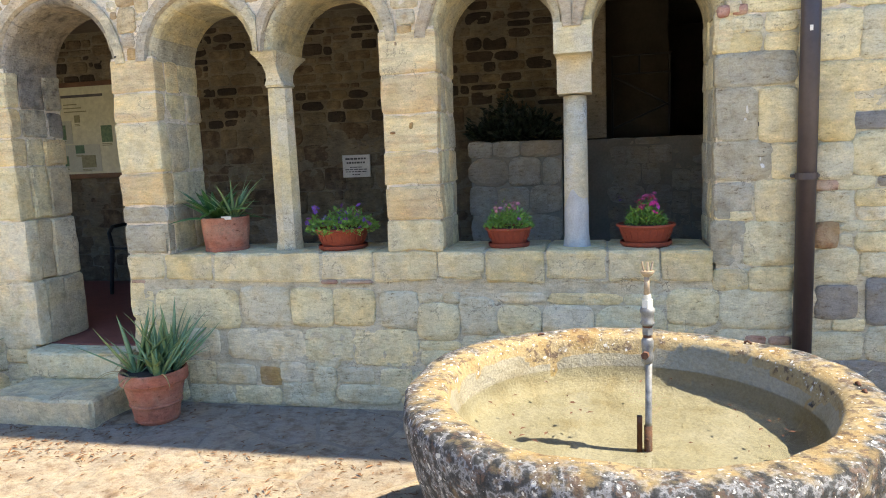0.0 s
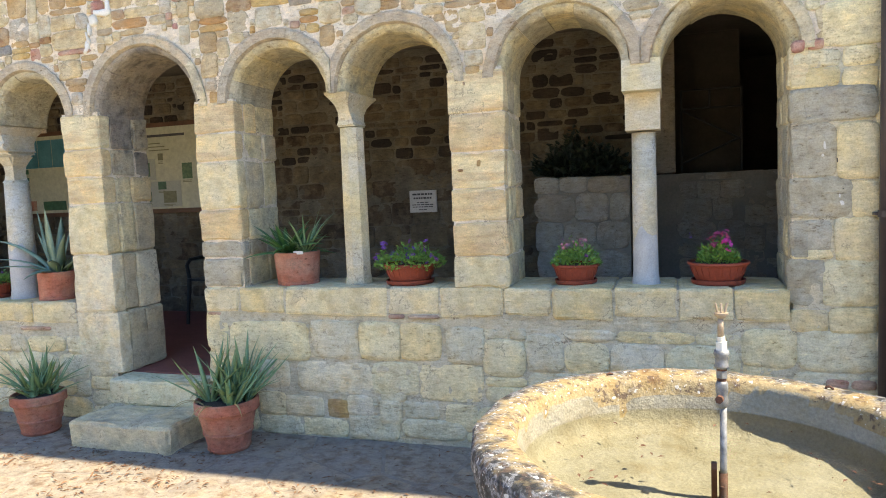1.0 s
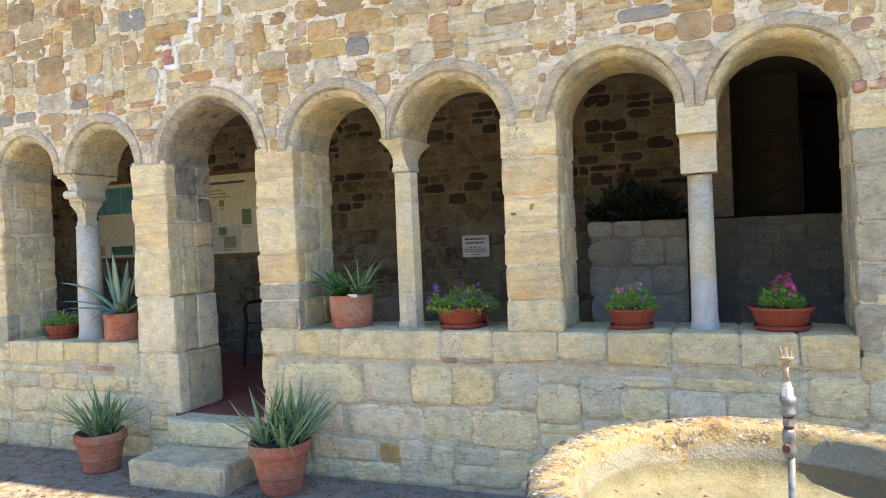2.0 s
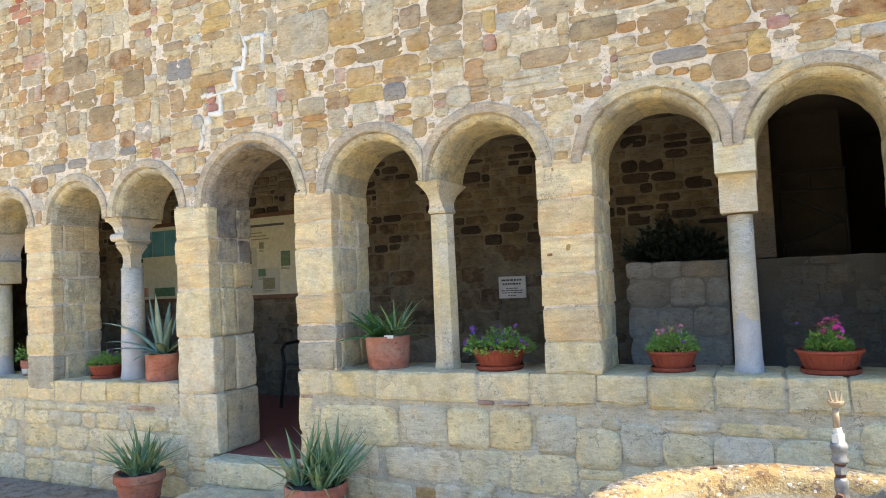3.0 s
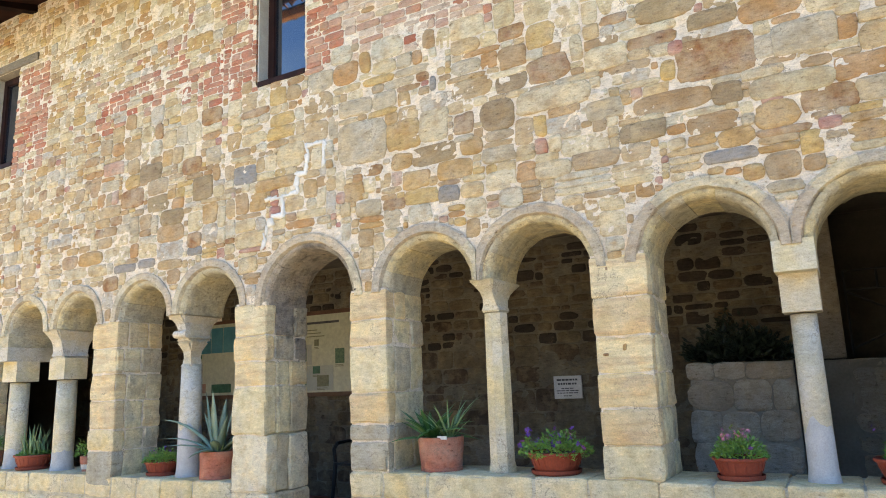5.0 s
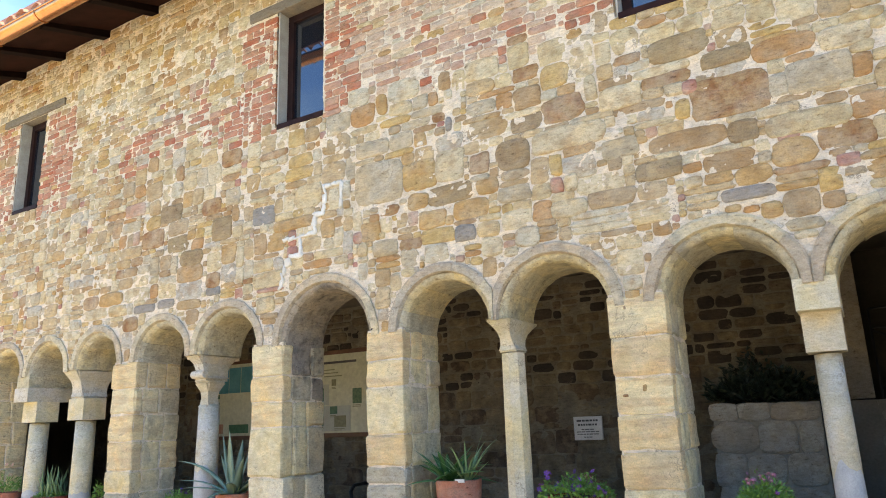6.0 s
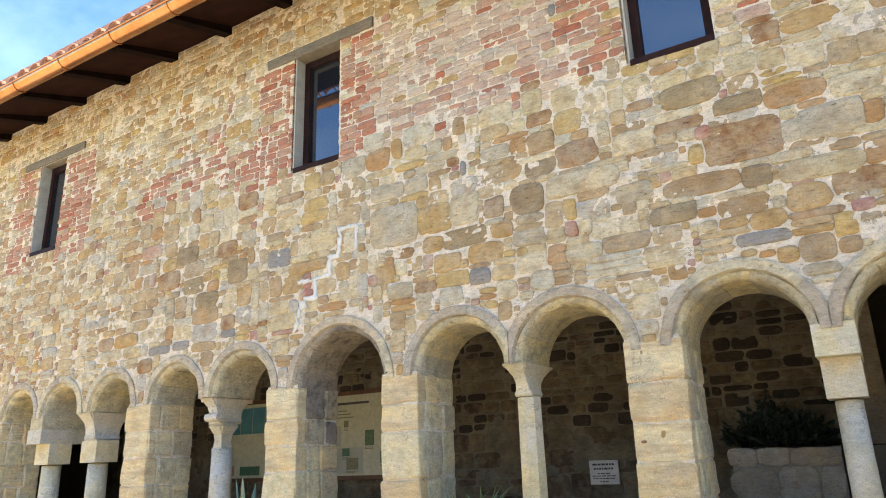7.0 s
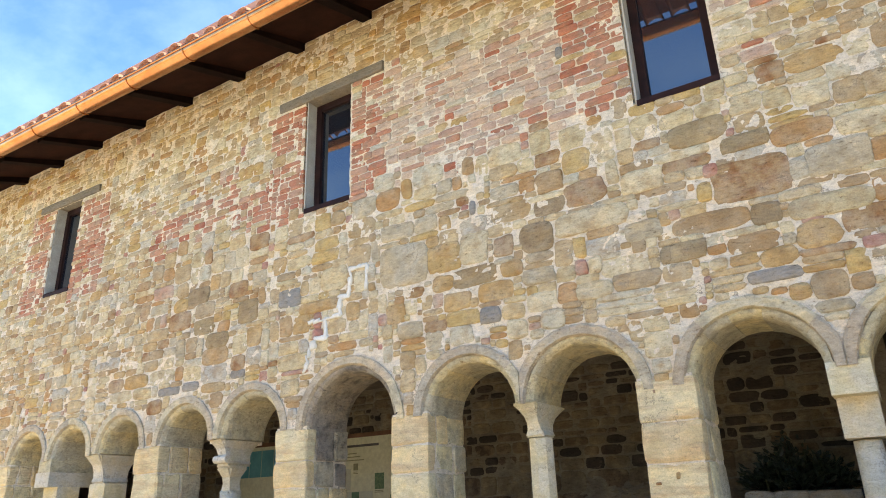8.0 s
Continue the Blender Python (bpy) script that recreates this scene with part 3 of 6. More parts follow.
tagged(new("pavement_bed", bm_mesh("pavement_bed", box(-5.2, 3.8, -2.4, 0.0, -0.2, -0.003), plain_material("paving_mortar", (0.19, 0.165, 0.135), (0.26, 0.225, 0.18), 9, 0.95, relief=0.02))), "mortar bed between the paving stones", "pavement", kind="structure")

# ---- arcade wall core ----
wall = thing("wall_north", "two-storey cloister wall of pale sandstone rubble over a round-arched arcade", "wall", kind="structure")
Y0 = 0.03
core = bmesh.new()
add_box(core, WEST, -6.75, Y0, DEPTH, -0.2, 2.02)
add_box(core, -6.75, DOOR[0], Y0, DEPTH, -0.2, SILL_Z_WEST - 0.15)
add_box(core, DOOR[1], 1.70, Y0, DEPTH, -0.2, SILL_Z - 0.16)
add_box(core, 1.70, EAST, Y0, DEPTH, -0.2, 2.02)
part("parapet_core", core, MORTAR_LOW, wall)
core = bmesh.new()
BAND = 2.62
edges = sorted([(cx - r - 0.03, cx + r + 0.03, cx, r + 0.03, s) for cx, r, s in ARCHES])
x = WEST
for a, b, cx, r, s in edges:
    if a > x:
        add_box(core, x, a, Y0, DEPTH, 2.02, BAND)
    N = 20
    for i in range(N):
        p, q = -1 + 2 * i / N, -1 + 2 * (i + 1) / N
        za, zb = s + r * math.sqrt(max(0, 1 - p * p)), s + r * math.sqrt(max(0, 1 - q * q))
        xa, xb = max(cx + p * r, x), cx + q * r
        if xb <= xa:
            continue
        v = [core.verts.new(c) for c in ((xa, Y0, za), (xb, Y0, zb), (xb, Y0, BAND), (xa, Y0, BAND), (xa, DEPTH, za), (xb, DEPTH, zb), (xb, DEPTH, BAND), (xa, DEPTH, BAND))]
        for f in ((0, 1, 2, 3), (7, 6, 5, 4), (0, 4, 5, 1)):
            core.faces.new([v[k] for k in f])
    x = max(x, b)
add_box(core, x, EAST, Y0, DEPTH, 2.02, BAND)
part("spandrel_core", core, MORTAR, wall)
core = bmesh.new()
add_box(core, WEST, EAST, Y0, DEPTH, BAND, WIN_Z[0])
add_box(core, WEST, EAST, Y0, DEPTH, WIN_Z[1], TOP)
x = WEST
for a, b in WINDOWS:
    add_box(core, x, a, Y0, DEPTH, WIN_Z[0], WIN_Z[1])
    x = b
add_box(core, x, EAST, Y0, DEPTH, WIN_Z[0], WIN_Z[1])
part("upper_core", core, MORTAR, wall)



def mortar_face(x0, x1, z0, z1, step, material, seed):
    """Uneven pointing between the stones, with holes where the openings are."""
    nx, nz = int((x1 - x0) / step), int((z1 - z0) / step)
    off = Vector((seed, seed * 2, 0))
    v, f = [], []
    for j in range(nz + 1):
        for i in range(nx + 1):
            x, z = x0 + (x1 - x0) * i / nx, z0 + (z1 - z0) * j / nz
            p = Vector((x, 0, z)) + off
            v.append((x, -0.0015 + 0.005 * noise.noise(p * 3.3) + 0.006 * noise.noise(p * 13) + 0.006 * noise.noise(p * 31), z))
    for j in range(nz):
        for i in range(nx):
            x, z = x0 + (x1 - x0) * (i + 0.5) / nx, z0 + (z1 - z0) * (j + 0.5) / nz
            hole = any(z > s_ - 0.05 and math.hypot(x - cx, z - s_) < r_ + 0.075 for cx, r_, s_ in ARCHES)
            hole = hole or any(a - step < x < b + step * 0.5 and WIN_Z[0] + 0.004 < z < WIN_Z[1] for a, b in WINDOWS)
            hole = hole or (DOOR[0] - 0.02 < x < DOOR[1] + 0.02 and z < 2.1) or (-6.76 < x < 1.71 and 0.77 < z < 2.06)
            if not hole:
                k = j * (nx + 1) + i
                f.append((k, k + 1, k + nx + 2, k + nx + 1))
    under("pointing", mesh_of("pointing", v, f, material, True), wall)


mortar_face(-9.0, 4.5, 2.0, TOP, 0.016, MORTAR, 3)
mortar_face(-6.75, 4.5, -0.03, 2.02, 0.018, MORTAR_LOW, 5)

# ---- piers ----


def pier(name, x0, x1, joints, materials, label, seed, foot=0.0):
    rng = random.Random(seed)
    p = thing(name, label, "pier", group="arcade piers", kind="structure")
    for (a, b), m in zip(zip(joints, joints[1:]), materials):
        j = 0.006
        dx = rng.uniform(-j, j)
        spread = foot * max(0.0, 1.47 - a)
        ym = rng.uniform(0.06, 0.11)
        f0 = -0.012 + rng.uniform(-0.004, 0.004)
        part("block", worn_box(x0 + dx, x1 + spread + rng.uniform(-j, j), f0, ym - 0.002, a + 0.0025, b - 0.0025, rng, 0.0085, 0.008), m, p)
        back_cuts = [ym, rng.uniform(0.22, 0.30), DEPTH]
        for ya, yb in zip(back_cuts, back_cuts[1:]):
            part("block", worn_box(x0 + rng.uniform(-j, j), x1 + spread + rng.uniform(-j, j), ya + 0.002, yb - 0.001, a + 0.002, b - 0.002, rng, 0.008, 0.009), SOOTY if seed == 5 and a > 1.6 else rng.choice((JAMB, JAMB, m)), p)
    part("joint_core", box(x0 + 0.009, x1 - 0.009, 0.0, DEPTH - 0.010, joints[0] - 0.02, joints[-1] + 0.01), MORTAR, p)
    return p


Y, G = PIER, PIER_GREY
pier("pier", 0.0, 0.312, [0.915, 1.09, 1.28, 1.465, 1.665, 1.87, 2.10], [SILL, Y, Y, Y, Y, Y], "square pier of banded yellow sandstone blocks", 3)
pier("pier", -1.655, -1.36, [0.915, 1.10, 1.205, 1.40, 1.70, 1.87, 2.06], [G, G, Y, SILL, Y, Y], "square sandstone pier with two grey base courses", 4)
pier("pier", -2.71, -2.40, [0.32, 0.74, 1.13, 1.47, 1.65, 1.83, 2.06], [PALE, PALE, SILL, Y, Y, Y], "weathered sandstone pier beside the doorway", 5, 0.036)
pier("pier", -4.365, -4.042, [0.72, 1.0, 1.17, 1.40, 1.62, 1.83, 2.05], [G, SILL, Y, Y, Y, Y], "square yellow sandstone pier with a grey foot", 6)
pier("pier", -6.75, -6.38, [0.805, 1.0, 1.17, 1.40, 1.62, 1.83, 2.02], [G, SILL, Y, Y, Y, Y], "square sandstone pier at the far end", 7)

pier("pier", 1.696, 1.775, [0.915, 1.06, 1.25, 1.45, 1.71, 1.865, 2.07], [G, G, G, G, G, Y], "grey quoin blocks at the end of the arcade", 8)

# ---- arch rings ----


HOOD = [(0.105, 0.05), (0.110, -0.014), (0.096, -0.020), (0.052, -0.017), (0.044, 0.006), (0.044, 0.05)]
SOFFIT_RING = [(0.046, 0.05), (0.043, 0.010), (0.026, 0.012), (0.014, 0.022), (0.004, 0.04), (0.0, 0.07), (0.0, 0.2), (0.0, DEPTH - 0.02), (0.02, DEPTH + 0.006), (0.09, DEPTH + 0.006)]


def ring_stone(cx, r, s, a0, a1, lo, hi, prof, off):
    """One curved stone of an arch between two angles."""
    bm = bmesh.new()
    n = max(2, int((a1 - a0) / 0.08))
    rings = []
    for i in range(n + 1):
        a = a0 + (a1 - a0) * i / n
        row = []
        for q, y in prof:
            w = r + q
            p = Vector((cx + w * math.cos(a), y, s + w * math.sin(a)))
            k = 0.006 * noise.noise(p * 9 + off) + 0.003 * noise.noise(p * 30 + off)
            x, z = cx + (w + k) * math.cos(a), s + (w + k) * math.sin(a)
            row.append(bm.verts.new((min(max(x, lo), hi), y + k * 0.6, z)))
        rings.append(row)
    for u, v in zip(rings, rings[1:]):
        for k in range(len(prof) - 1):
            bm.faces.new((u[k], u[k + 1], v[k + 1], v[k]))
    bm.faces.new(rings[0])
    bm.faces.new(rings[-1])
    return bm


rng = random.Random(11)
ordered = sorted(ARCHES)
for i, (cx, r, s) in enumerate(ordered):
    lo = (ordered[i - 1][0] + ordered[i - 1][1] + cx - r) / 2 + 0.002 if i else -99
    hi = (ordered[i + 1][0] - ordered[i + 1][1] + cx + r) / 2 - 0.002 if i + 1 < len(ordered) else 99
    arch = thing("arch", "round arch of moulded grey-mauve sandstone voussoirs", "arch", group="arcade arches", kind="structure")
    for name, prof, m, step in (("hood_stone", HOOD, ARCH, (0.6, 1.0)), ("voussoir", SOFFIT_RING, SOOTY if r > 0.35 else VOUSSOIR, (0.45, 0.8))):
        cuts = [0.0]
        while cuts[-1] < math.pi - 0.35:
            cuts.append(cuts[-1] + rng.uniform(*step))
        cuts[-1] = math.pi
        for a, b in zip(cuts, cuts[1:]):
            part(name, ring_stone(cx, r, s, a + 0.002, b - 0.002, lo, hi, prof, Vector((rng.uniform(-9, 9), 0, 0))), m, arch)

# ---- columns ----


def round_column(x, y, z0, z1, r0, r1, material, label, facets=24):
    c = thing("column", label, "column", (x, y, 0), "arcade columns")
    h = z1 - z0
    part("shaft", lathe([(0, z0), (r0 * 1.12, z0), (r0 * 1.1, z0 + 0.02), (r0, z0 + 0.06), (r0 * 1.01, z0 + h * 0.4), (r1, z1 - 0.01), (0, z1)], facets), material, c, smooth=facets > 12)
    return c


def block_part(name, parent, x, y, hx, y0, y1, z0, z1, material, top=None, bevel=0.01):
    """A block about the column's axis; top: half-width and y range at its top, for a flaring one."""
    bm = box(-hx, hx, y0 - y, y1 - y, z0, z1)
    if top:
        bm.verts.ensure_lookup_table()
        for v in bm.verts:
            if v.co.z > (z0 + z1) / 2:
                v.co.x = math.copysign(top[0], v.co.x)
                v.co.y = top[1] - y if v.co.y < (y0 + y1) / 2 - y else top[2] - y
        bmesh.ops.subdivide_edges(bm, edges=[e for e in bm.edges if abs(e.verts[0].co.z - e.verts[1].co.z) > 0.01], cuts=4)
        for v in bm.verts:
            f = (v.co.z - z0) / (z1 - z0)
            if 0.01 < f < 0.99:
                k = 0.03 * math.sin(math.pi * f)
                v.co.x -= math.copysign(k, v.co.x)
                v.co.y -= math.copysign(k, v.co.y - ((y0 + y1) / 2 - y))
    bmesh.ops.bevel(bm, geom=[e for e in bm.edges if e.calc_face_angle(0) > 0.7], offset=bevel, segments=2, affect="EDGES")
    return part(name, bm, material, parent)


COLS = []
c = round_column(1.02, 0.2, SILL_Z, 1.73, 0.064, 0.061, COLUMN_GREY, "slim round grey stone column with stacked block capital")
COLS.append(c)
block_part("capital", c, 1.02, 0.2, 0.088, 0.11, 0.29, 1.73, 1.92, COLUMN_GREY)
block_part("impost", c, 1.02, 0.2, 0.095, -0.008, DEPTH, 1.92, 2.075, COLUMN)
c = round_column(-0.68, 0.2, SILL_Z, 1.87, 0.078, 0.074, COLUMN, "slim eight-sided yellow stone column with flared capital", 8)
block_part("capital", c, -0.68, 0.2, 0.066, 0.12, 0.28, 1.865, 2.055, COLUMN, (0.085, -0.008, DEPTH))
c = round_column(-3.385, 0.2, SILL_Z_WEST, 1.66, 0.088, 0.08, COLUMN_GREY, "round grey stone column with carved bell capital")
COLS.append(c)
block_part("bell", c, -3.385, 0.2, 0.075, 0.12, 0.28, 1.63, 1.85, COLUMN_GREY, (0.095, 0.09, 0.31), 0.02)
block_part("impost", c, -3.385, 0.2, 0.085, 0.08, DEPTH - 0.10, 1.85, 2.06, COLUMN_GREY, (0.1, -0.008, DEPTH), 0.02)
bm = tube([(-0.07, -0.115, 1.90), (0.07, -0.115, 1.90)], 0.03, 14)
part("volute", bm, COLUMN_GREY, c, smooth=False)
for x in (-5.015, -5.76):
    c = round_column(x, 0.2, SILL_Z_WEST, 1.60, 0.088, 0.085, COLUMN, "round stone column with cube capital and corbelled impost")
    COLS.append(c)
    block_part("capital", c, x, 0.2, 0.115, 0.09, 0.31, 1.60, 1.79, COLUMN)
    if x < -5.5:
        block_part("abacus", c, x, 0.2, 0.115, -0.008, DEPTH, 1.79, 1.92, COLUMN_GREY)
        block_part("impost", c, x, 0.2, 0.10, 0.0, DEPTH - 0.01, 1.922, 2.045, VOUSSOIR)
    else:
        block_part("impost", c, x, 0.2, 0.10, 0.08, 0.34, 1.79, 2.045, COLUMN_GREY, (0.12, -0.008, DEPTH), 0.015)



def cement_foot(column, z0, h, r, seed):
    rg = random.Random(seed)
    bm = lathe([(r * 1.18, z0), (r * 1.12, z0 + 0.02), (r * 1.04, z0 + 0.06), (r * 1.025, z0 + h * 0.6), (r * 1.02, z0 + h)], 28)
    for v in bm.verts:
        if v.co.z > z0 + h * 0.9:
            v.co.z += 0.09 * h / 0.25 * noise.noise(Vector((v.co.x * 22, v.co.y * 22, seed)))
    part("cement_patch", bm, CEMENT, column, "blue-grey cement repair on the column foot", True)


for ob, z0, h, r in ((COLS[0], SILL_Z, 0.26, 0.064), (COLS[1], SILL_Z_WEST, 0.35, 0.088), (COLS[2], SILL_Z_WEST, 0.16, 0.088), (COLS[3], SILL_Z_WEST, 0.16, 0.088)):
    cement_foot(ob, z0, h, r, int(ob.location.x * 10))

# ---- sill courses ----
rng = random.Random(21)
sill = thing("parapet_sill", "course of pale yellow sandstone sill blocks along the parapet", "sill", kind="structure")
cuts = [-1.66, -1.405, -1.088, -0.41, -0.092, 0.281, 0.54, 0.863, 1.183, 1.443, 1.70]
for a, b in zip(cuts, cuts[1:]):
    part("sill_block", worn_box(a + 0.002, b - 0.002, -0.016 + rng.uniform(-0.004, 0.004), DEPTH + 0.02, SILL_Z - 0.160 + rng.uniform(-0.01, 0.01), SILL_Z + rng.uniform(-0.002, 0.003), rng, 0.009, 0.007), SILL, sill)
part("bedding", box(-1.655, 1.69, -0.006, DEPTH, SILL_Z - 0.165, SILL_Z - 0.007), MORTAR_LOW, sill)
part("bedding", box(-6.74, -2.715, -0.004, DEPTH, SILL_Z_WEST - 0.155, SILL_Z_WEST - 0.007), MORTAR_LOW, sill)
cuts = [-6.75, -6.3, -5.95, -5.5, -5.15, -4.7, -4.37, -4.04, -3.72, -3.45, -3.1, -2.71]
for a, b in zip(cuts, cuts[1:]):
    part("sill_block", worn_box(a + 0.002, b - 0.002, -0.014 + rng.uniform(-0.004, 0.004), DEPTH + 0.02, SILL_Z_WEST - 0.152 + rng.uniform(-0.01, 0.01), SILL_Z_WEST + rng.uniform(-0.002, 0.003), rng, 0.009, 0.007), SILL, sill)

# ---- other wings that close the court ----
for name, (x0, x1, y0, y1) in (("wall_south", (-18, 16, -18.4, -18.0)), ("wall_west", (-18.4, -18.0, -18.0, 0)), ("wall_east", (16.0, 16.4, -18.0, 0))):
    tagged(new(name, bm_mesh(name, box(x0, x1, y0, y1, 0, 4.6), SILL)), "plain stone wing that closes the cloister court", "wall", kind="structure")

# ---- steps, portico floor ----
steps = thing("entrance_steps", "two worn grey stone steps up to the portico doorway", "steps", kind="structure")
bm = worn_box(-2.36, -1.62, -0.48, 0.0, -0.02, 0.158, rng, 0.022, 0.022, 7)
part("step", bm, JAMB, steps)
part("step", worn_box(-2.38, -1.68, -0.12, 0.1, 0.15, 0.318, rng, 0.018, 0.012, 5), LOWER, steps)
floor = thing("floor", "dark red tiled portico floor", "floor", kind="structure")
BACK_Y = 2.35
bm = box(WEST, EAST, DEPTH, BACK_Y, 0.1, FLOOR_Z)
add_box(bm, DOOR[0] + 0.002, DOOR[1] - 0.002, 0.1, DEPTH, 0.1, FLOOR_Z)
part("floor_slab", bm, REDFLOOR, floor)
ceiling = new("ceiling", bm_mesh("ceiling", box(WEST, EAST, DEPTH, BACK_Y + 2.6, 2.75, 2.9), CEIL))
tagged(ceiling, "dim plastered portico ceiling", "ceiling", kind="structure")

jamb = thing("door_jamb", "rough grey stone jamb blocks of the doorway", "door jamb", kind="structure")
for z0, z1 in ((0.30, 0.52), (0.52, 0.76)):
    part("block", worn_box(DOOR[1] - 0.012, DOOR[1] + 0.1, -0.010, DEPTH, z0 + 0.003, z1 - 0.003, rng, 0.012, 0.012), LOWER, jamb)

# ---- portico back wall ----
back = thing("wall_back", "rough dark stone back wall of the portico", "wall", kind="structure")
bm = box(WEST, 0.95, BACK_Y + 0.014, BACK_Y + 0.4, 0, 2.75)
add_box(bm, 0.95, EAST, BACK_Y + 0.014, BACK_Y + 0.4, 0, 1.52)
add_box(bm, 3.0, EAST, BACK_Y, BACK_Y + 0.4, 1.52, 2.75)
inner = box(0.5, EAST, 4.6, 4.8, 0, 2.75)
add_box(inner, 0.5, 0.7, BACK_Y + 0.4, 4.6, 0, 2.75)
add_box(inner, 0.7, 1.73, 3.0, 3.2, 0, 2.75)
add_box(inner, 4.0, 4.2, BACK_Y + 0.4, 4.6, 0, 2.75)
# room plaster coloured dark to carry the shade behind the opening
part("inner_room", inner, plain_material("shade_dark_plaster", (0.06, 0.048, 0.034), (0.10, 0.08, 0.058), 4, 0.95), back)
add_box(bm, WEST - 0.2, WEST, 0, BACK_Y + 0.4, 0, 2.75)
add_box(bm, EAST, EAST + 0.2, 0, 4.8, 0, 2.75)
part("back_core", bm, INNER_MORTAR, back)
mas = Masonry(back, lambda a, b, c, d: -2.2 < a < 0.9 and c > 0.8, BACK_Y)
rng = random.Random(31)
RENDER_Z = 1.75       # dark stones show in the joints above


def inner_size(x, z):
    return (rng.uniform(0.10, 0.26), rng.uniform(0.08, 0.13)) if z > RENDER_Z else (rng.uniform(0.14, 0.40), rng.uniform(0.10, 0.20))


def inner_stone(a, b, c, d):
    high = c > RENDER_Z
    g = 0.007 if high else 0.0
    # high stones mix in a darker one, twice as often to the east
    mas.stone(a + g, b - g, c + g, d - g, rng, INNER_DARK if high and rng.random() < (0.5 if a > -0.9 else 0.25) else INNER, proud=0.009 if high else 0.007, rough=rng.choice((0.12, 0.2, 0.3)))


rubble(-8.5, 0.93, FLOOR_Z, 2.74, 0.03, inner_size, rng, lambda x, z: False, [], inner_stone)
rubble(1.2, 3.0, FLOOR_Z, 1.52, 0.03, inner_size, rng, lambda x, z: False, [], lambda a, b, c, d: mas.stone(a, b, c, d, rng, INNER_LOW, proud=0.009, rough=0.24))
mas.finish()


def worn_render(x0, x1, z1, material):
    """A lumpy coat of render between the stones of the back wall."""
    nx, nz = int((x1 - x0) / 0.04), int((z1 - FLOOR_Z) / 0.04)
    v = []
    for j in range(nz + 1):
        for i in range(nx + 1):
            x, z = x0 + (x1 - x0) * i / nx, FLOOR_Z + (z1 - FLOOR_Z) * j / nz
            v.append((x, BACK_Y - 0.002 + 0.012 * noise.noise(Vector((x * 3, 7, z * 3))) + 0.006 * noise.noise(Vector((x * 11, 7, z * 11))), z))
    f = [(j * (nx + 1) + i, j * (nx + 1) + i + 1, (j + 1) * (nx + 1) + i + 1, (j + 1) * (nx + 1) + i) for j in range(nz) for i in range(nx)]
    under("worn_render", mesh_of("worn_render", v, f, material, True), back, "worn grey-brown render")


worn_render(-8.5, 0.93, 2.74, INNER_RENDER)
worn_render(1.2, 3.0, 1.515, INNER_MORTAR)
pil = thing("wall_pilaster", "plain pale stone jamb beside the dark opening", "pilaster", kind="structure")
part("jamb", box(0.93, 1.19, BACK_Y - 0.04, BACK_Y + 0.3, 1.53, 2.75, 0.01), INNER_LOW, pil)
low = thing("low_wall", "low stone wall inside the portico with plants on top", "wall", kind="structure")
part("low_core", box(0.2, 0.87, 1.52, 2.0, FLOOR_Z, 1.515), INNER_MORTAR, low)
mas = Masonry(low, lambda a, b, c, d: True, 1.52)
rubble(0.18, 0.88, FLOOR_Z, 1.53, 0.03, lambda x, z: (rng.uniform(0.16, 0.4), rng.uniform(0.12, 0.24)), rng, lambda x, z: False, [], lambda a, b, c, d: mas.stone(a, b, c, d, rng, INNER_LOW, proud=0.014, rough=0.24))
mas.finish()

# ---- rubble of the arcade wall ----
rng = random.Random(41)
mas = Masonry(wall, lambda a, b, c, d: -1.6 < a < 2.3 and c < 3.6)


RESERVED = []
KNOWN = []
# stones with a look of their own, as x and z ranges
KNOWN.append((FLATSTONE, [(-1.74, -1.34, 2.95, 3.25), (-1.59, -1.39, 2.57, 2.67), (1.05, 1.34, 3.02, 3.19), (0.06, 0.26, 2.89, 3.0)]))
KNOWN.append((OCHRE, [(-1.33, -1.07, 2.98, 3.18), (-0.77, -0.62, 2.85, 2.95), (-1.69, -1.53, 2.69, 2.82), (-2.53, -2.13, 2.9, 2.98), (-4.05, -3.86, 3.18, 3.29), (-0.83, -0.7, 0.13, 0.23)]))
KNOWN.append((UPPER, [(-1.07, -0.86, 2.99, 3.2), (-0.37, 0.09, 3.02, 3.16), (-0.81, -0.54, 3.22, 3.34), (-0.94, -0.7, 2.71, 2.83), (-0.6, -0.41, 2.59, 2.7), (-0.28, -0.06, 2.6, 2.7), (-0.2, 0.01, 2.86, 2.96), (-0.11, 0.17, 2.71, 2.81), (-0.78, -0.63, 2.57, 2.66), (-0.52, -0.37, 2.47, 2.58), (0.92, 1.3, 2.81, 2.92), (0.32, 0.73, 2.85, 2.96), (0.91, 1.2, 3.24, 3.35), (0.07, 0.31, 3.19, 3.32), (1.22, 1.44, 3.21, 3.32), (-1.98, -1.88, 2.98, 3.14), (-2.31, -2.06, 3.04, 3.22), (-2.23, -2.06, 2.71, 2.8)]))
KNOWN.append((BROWN, [(-1.14, -0.81, 2.84, 2.96), (-0.62, -0.4, 2.97, 3.16), (-0.51, -0.3, 3.2, 3.3), (0.38, 0.7, 3.39, 3.53), (0.65, 0.9, 3.28, 3.37), (0.74, 0.88, 2.83, 2.94), (0.24, 0.49, 2.72, 2.82), (-3.86, -3.6, 3.21, 3.35), (-3.21, -2.99, 2.95, 3.13), (-3.75, -3.5, 2.93, 3.06), (-3.58, -3.31, 2.79, 2.91)]))
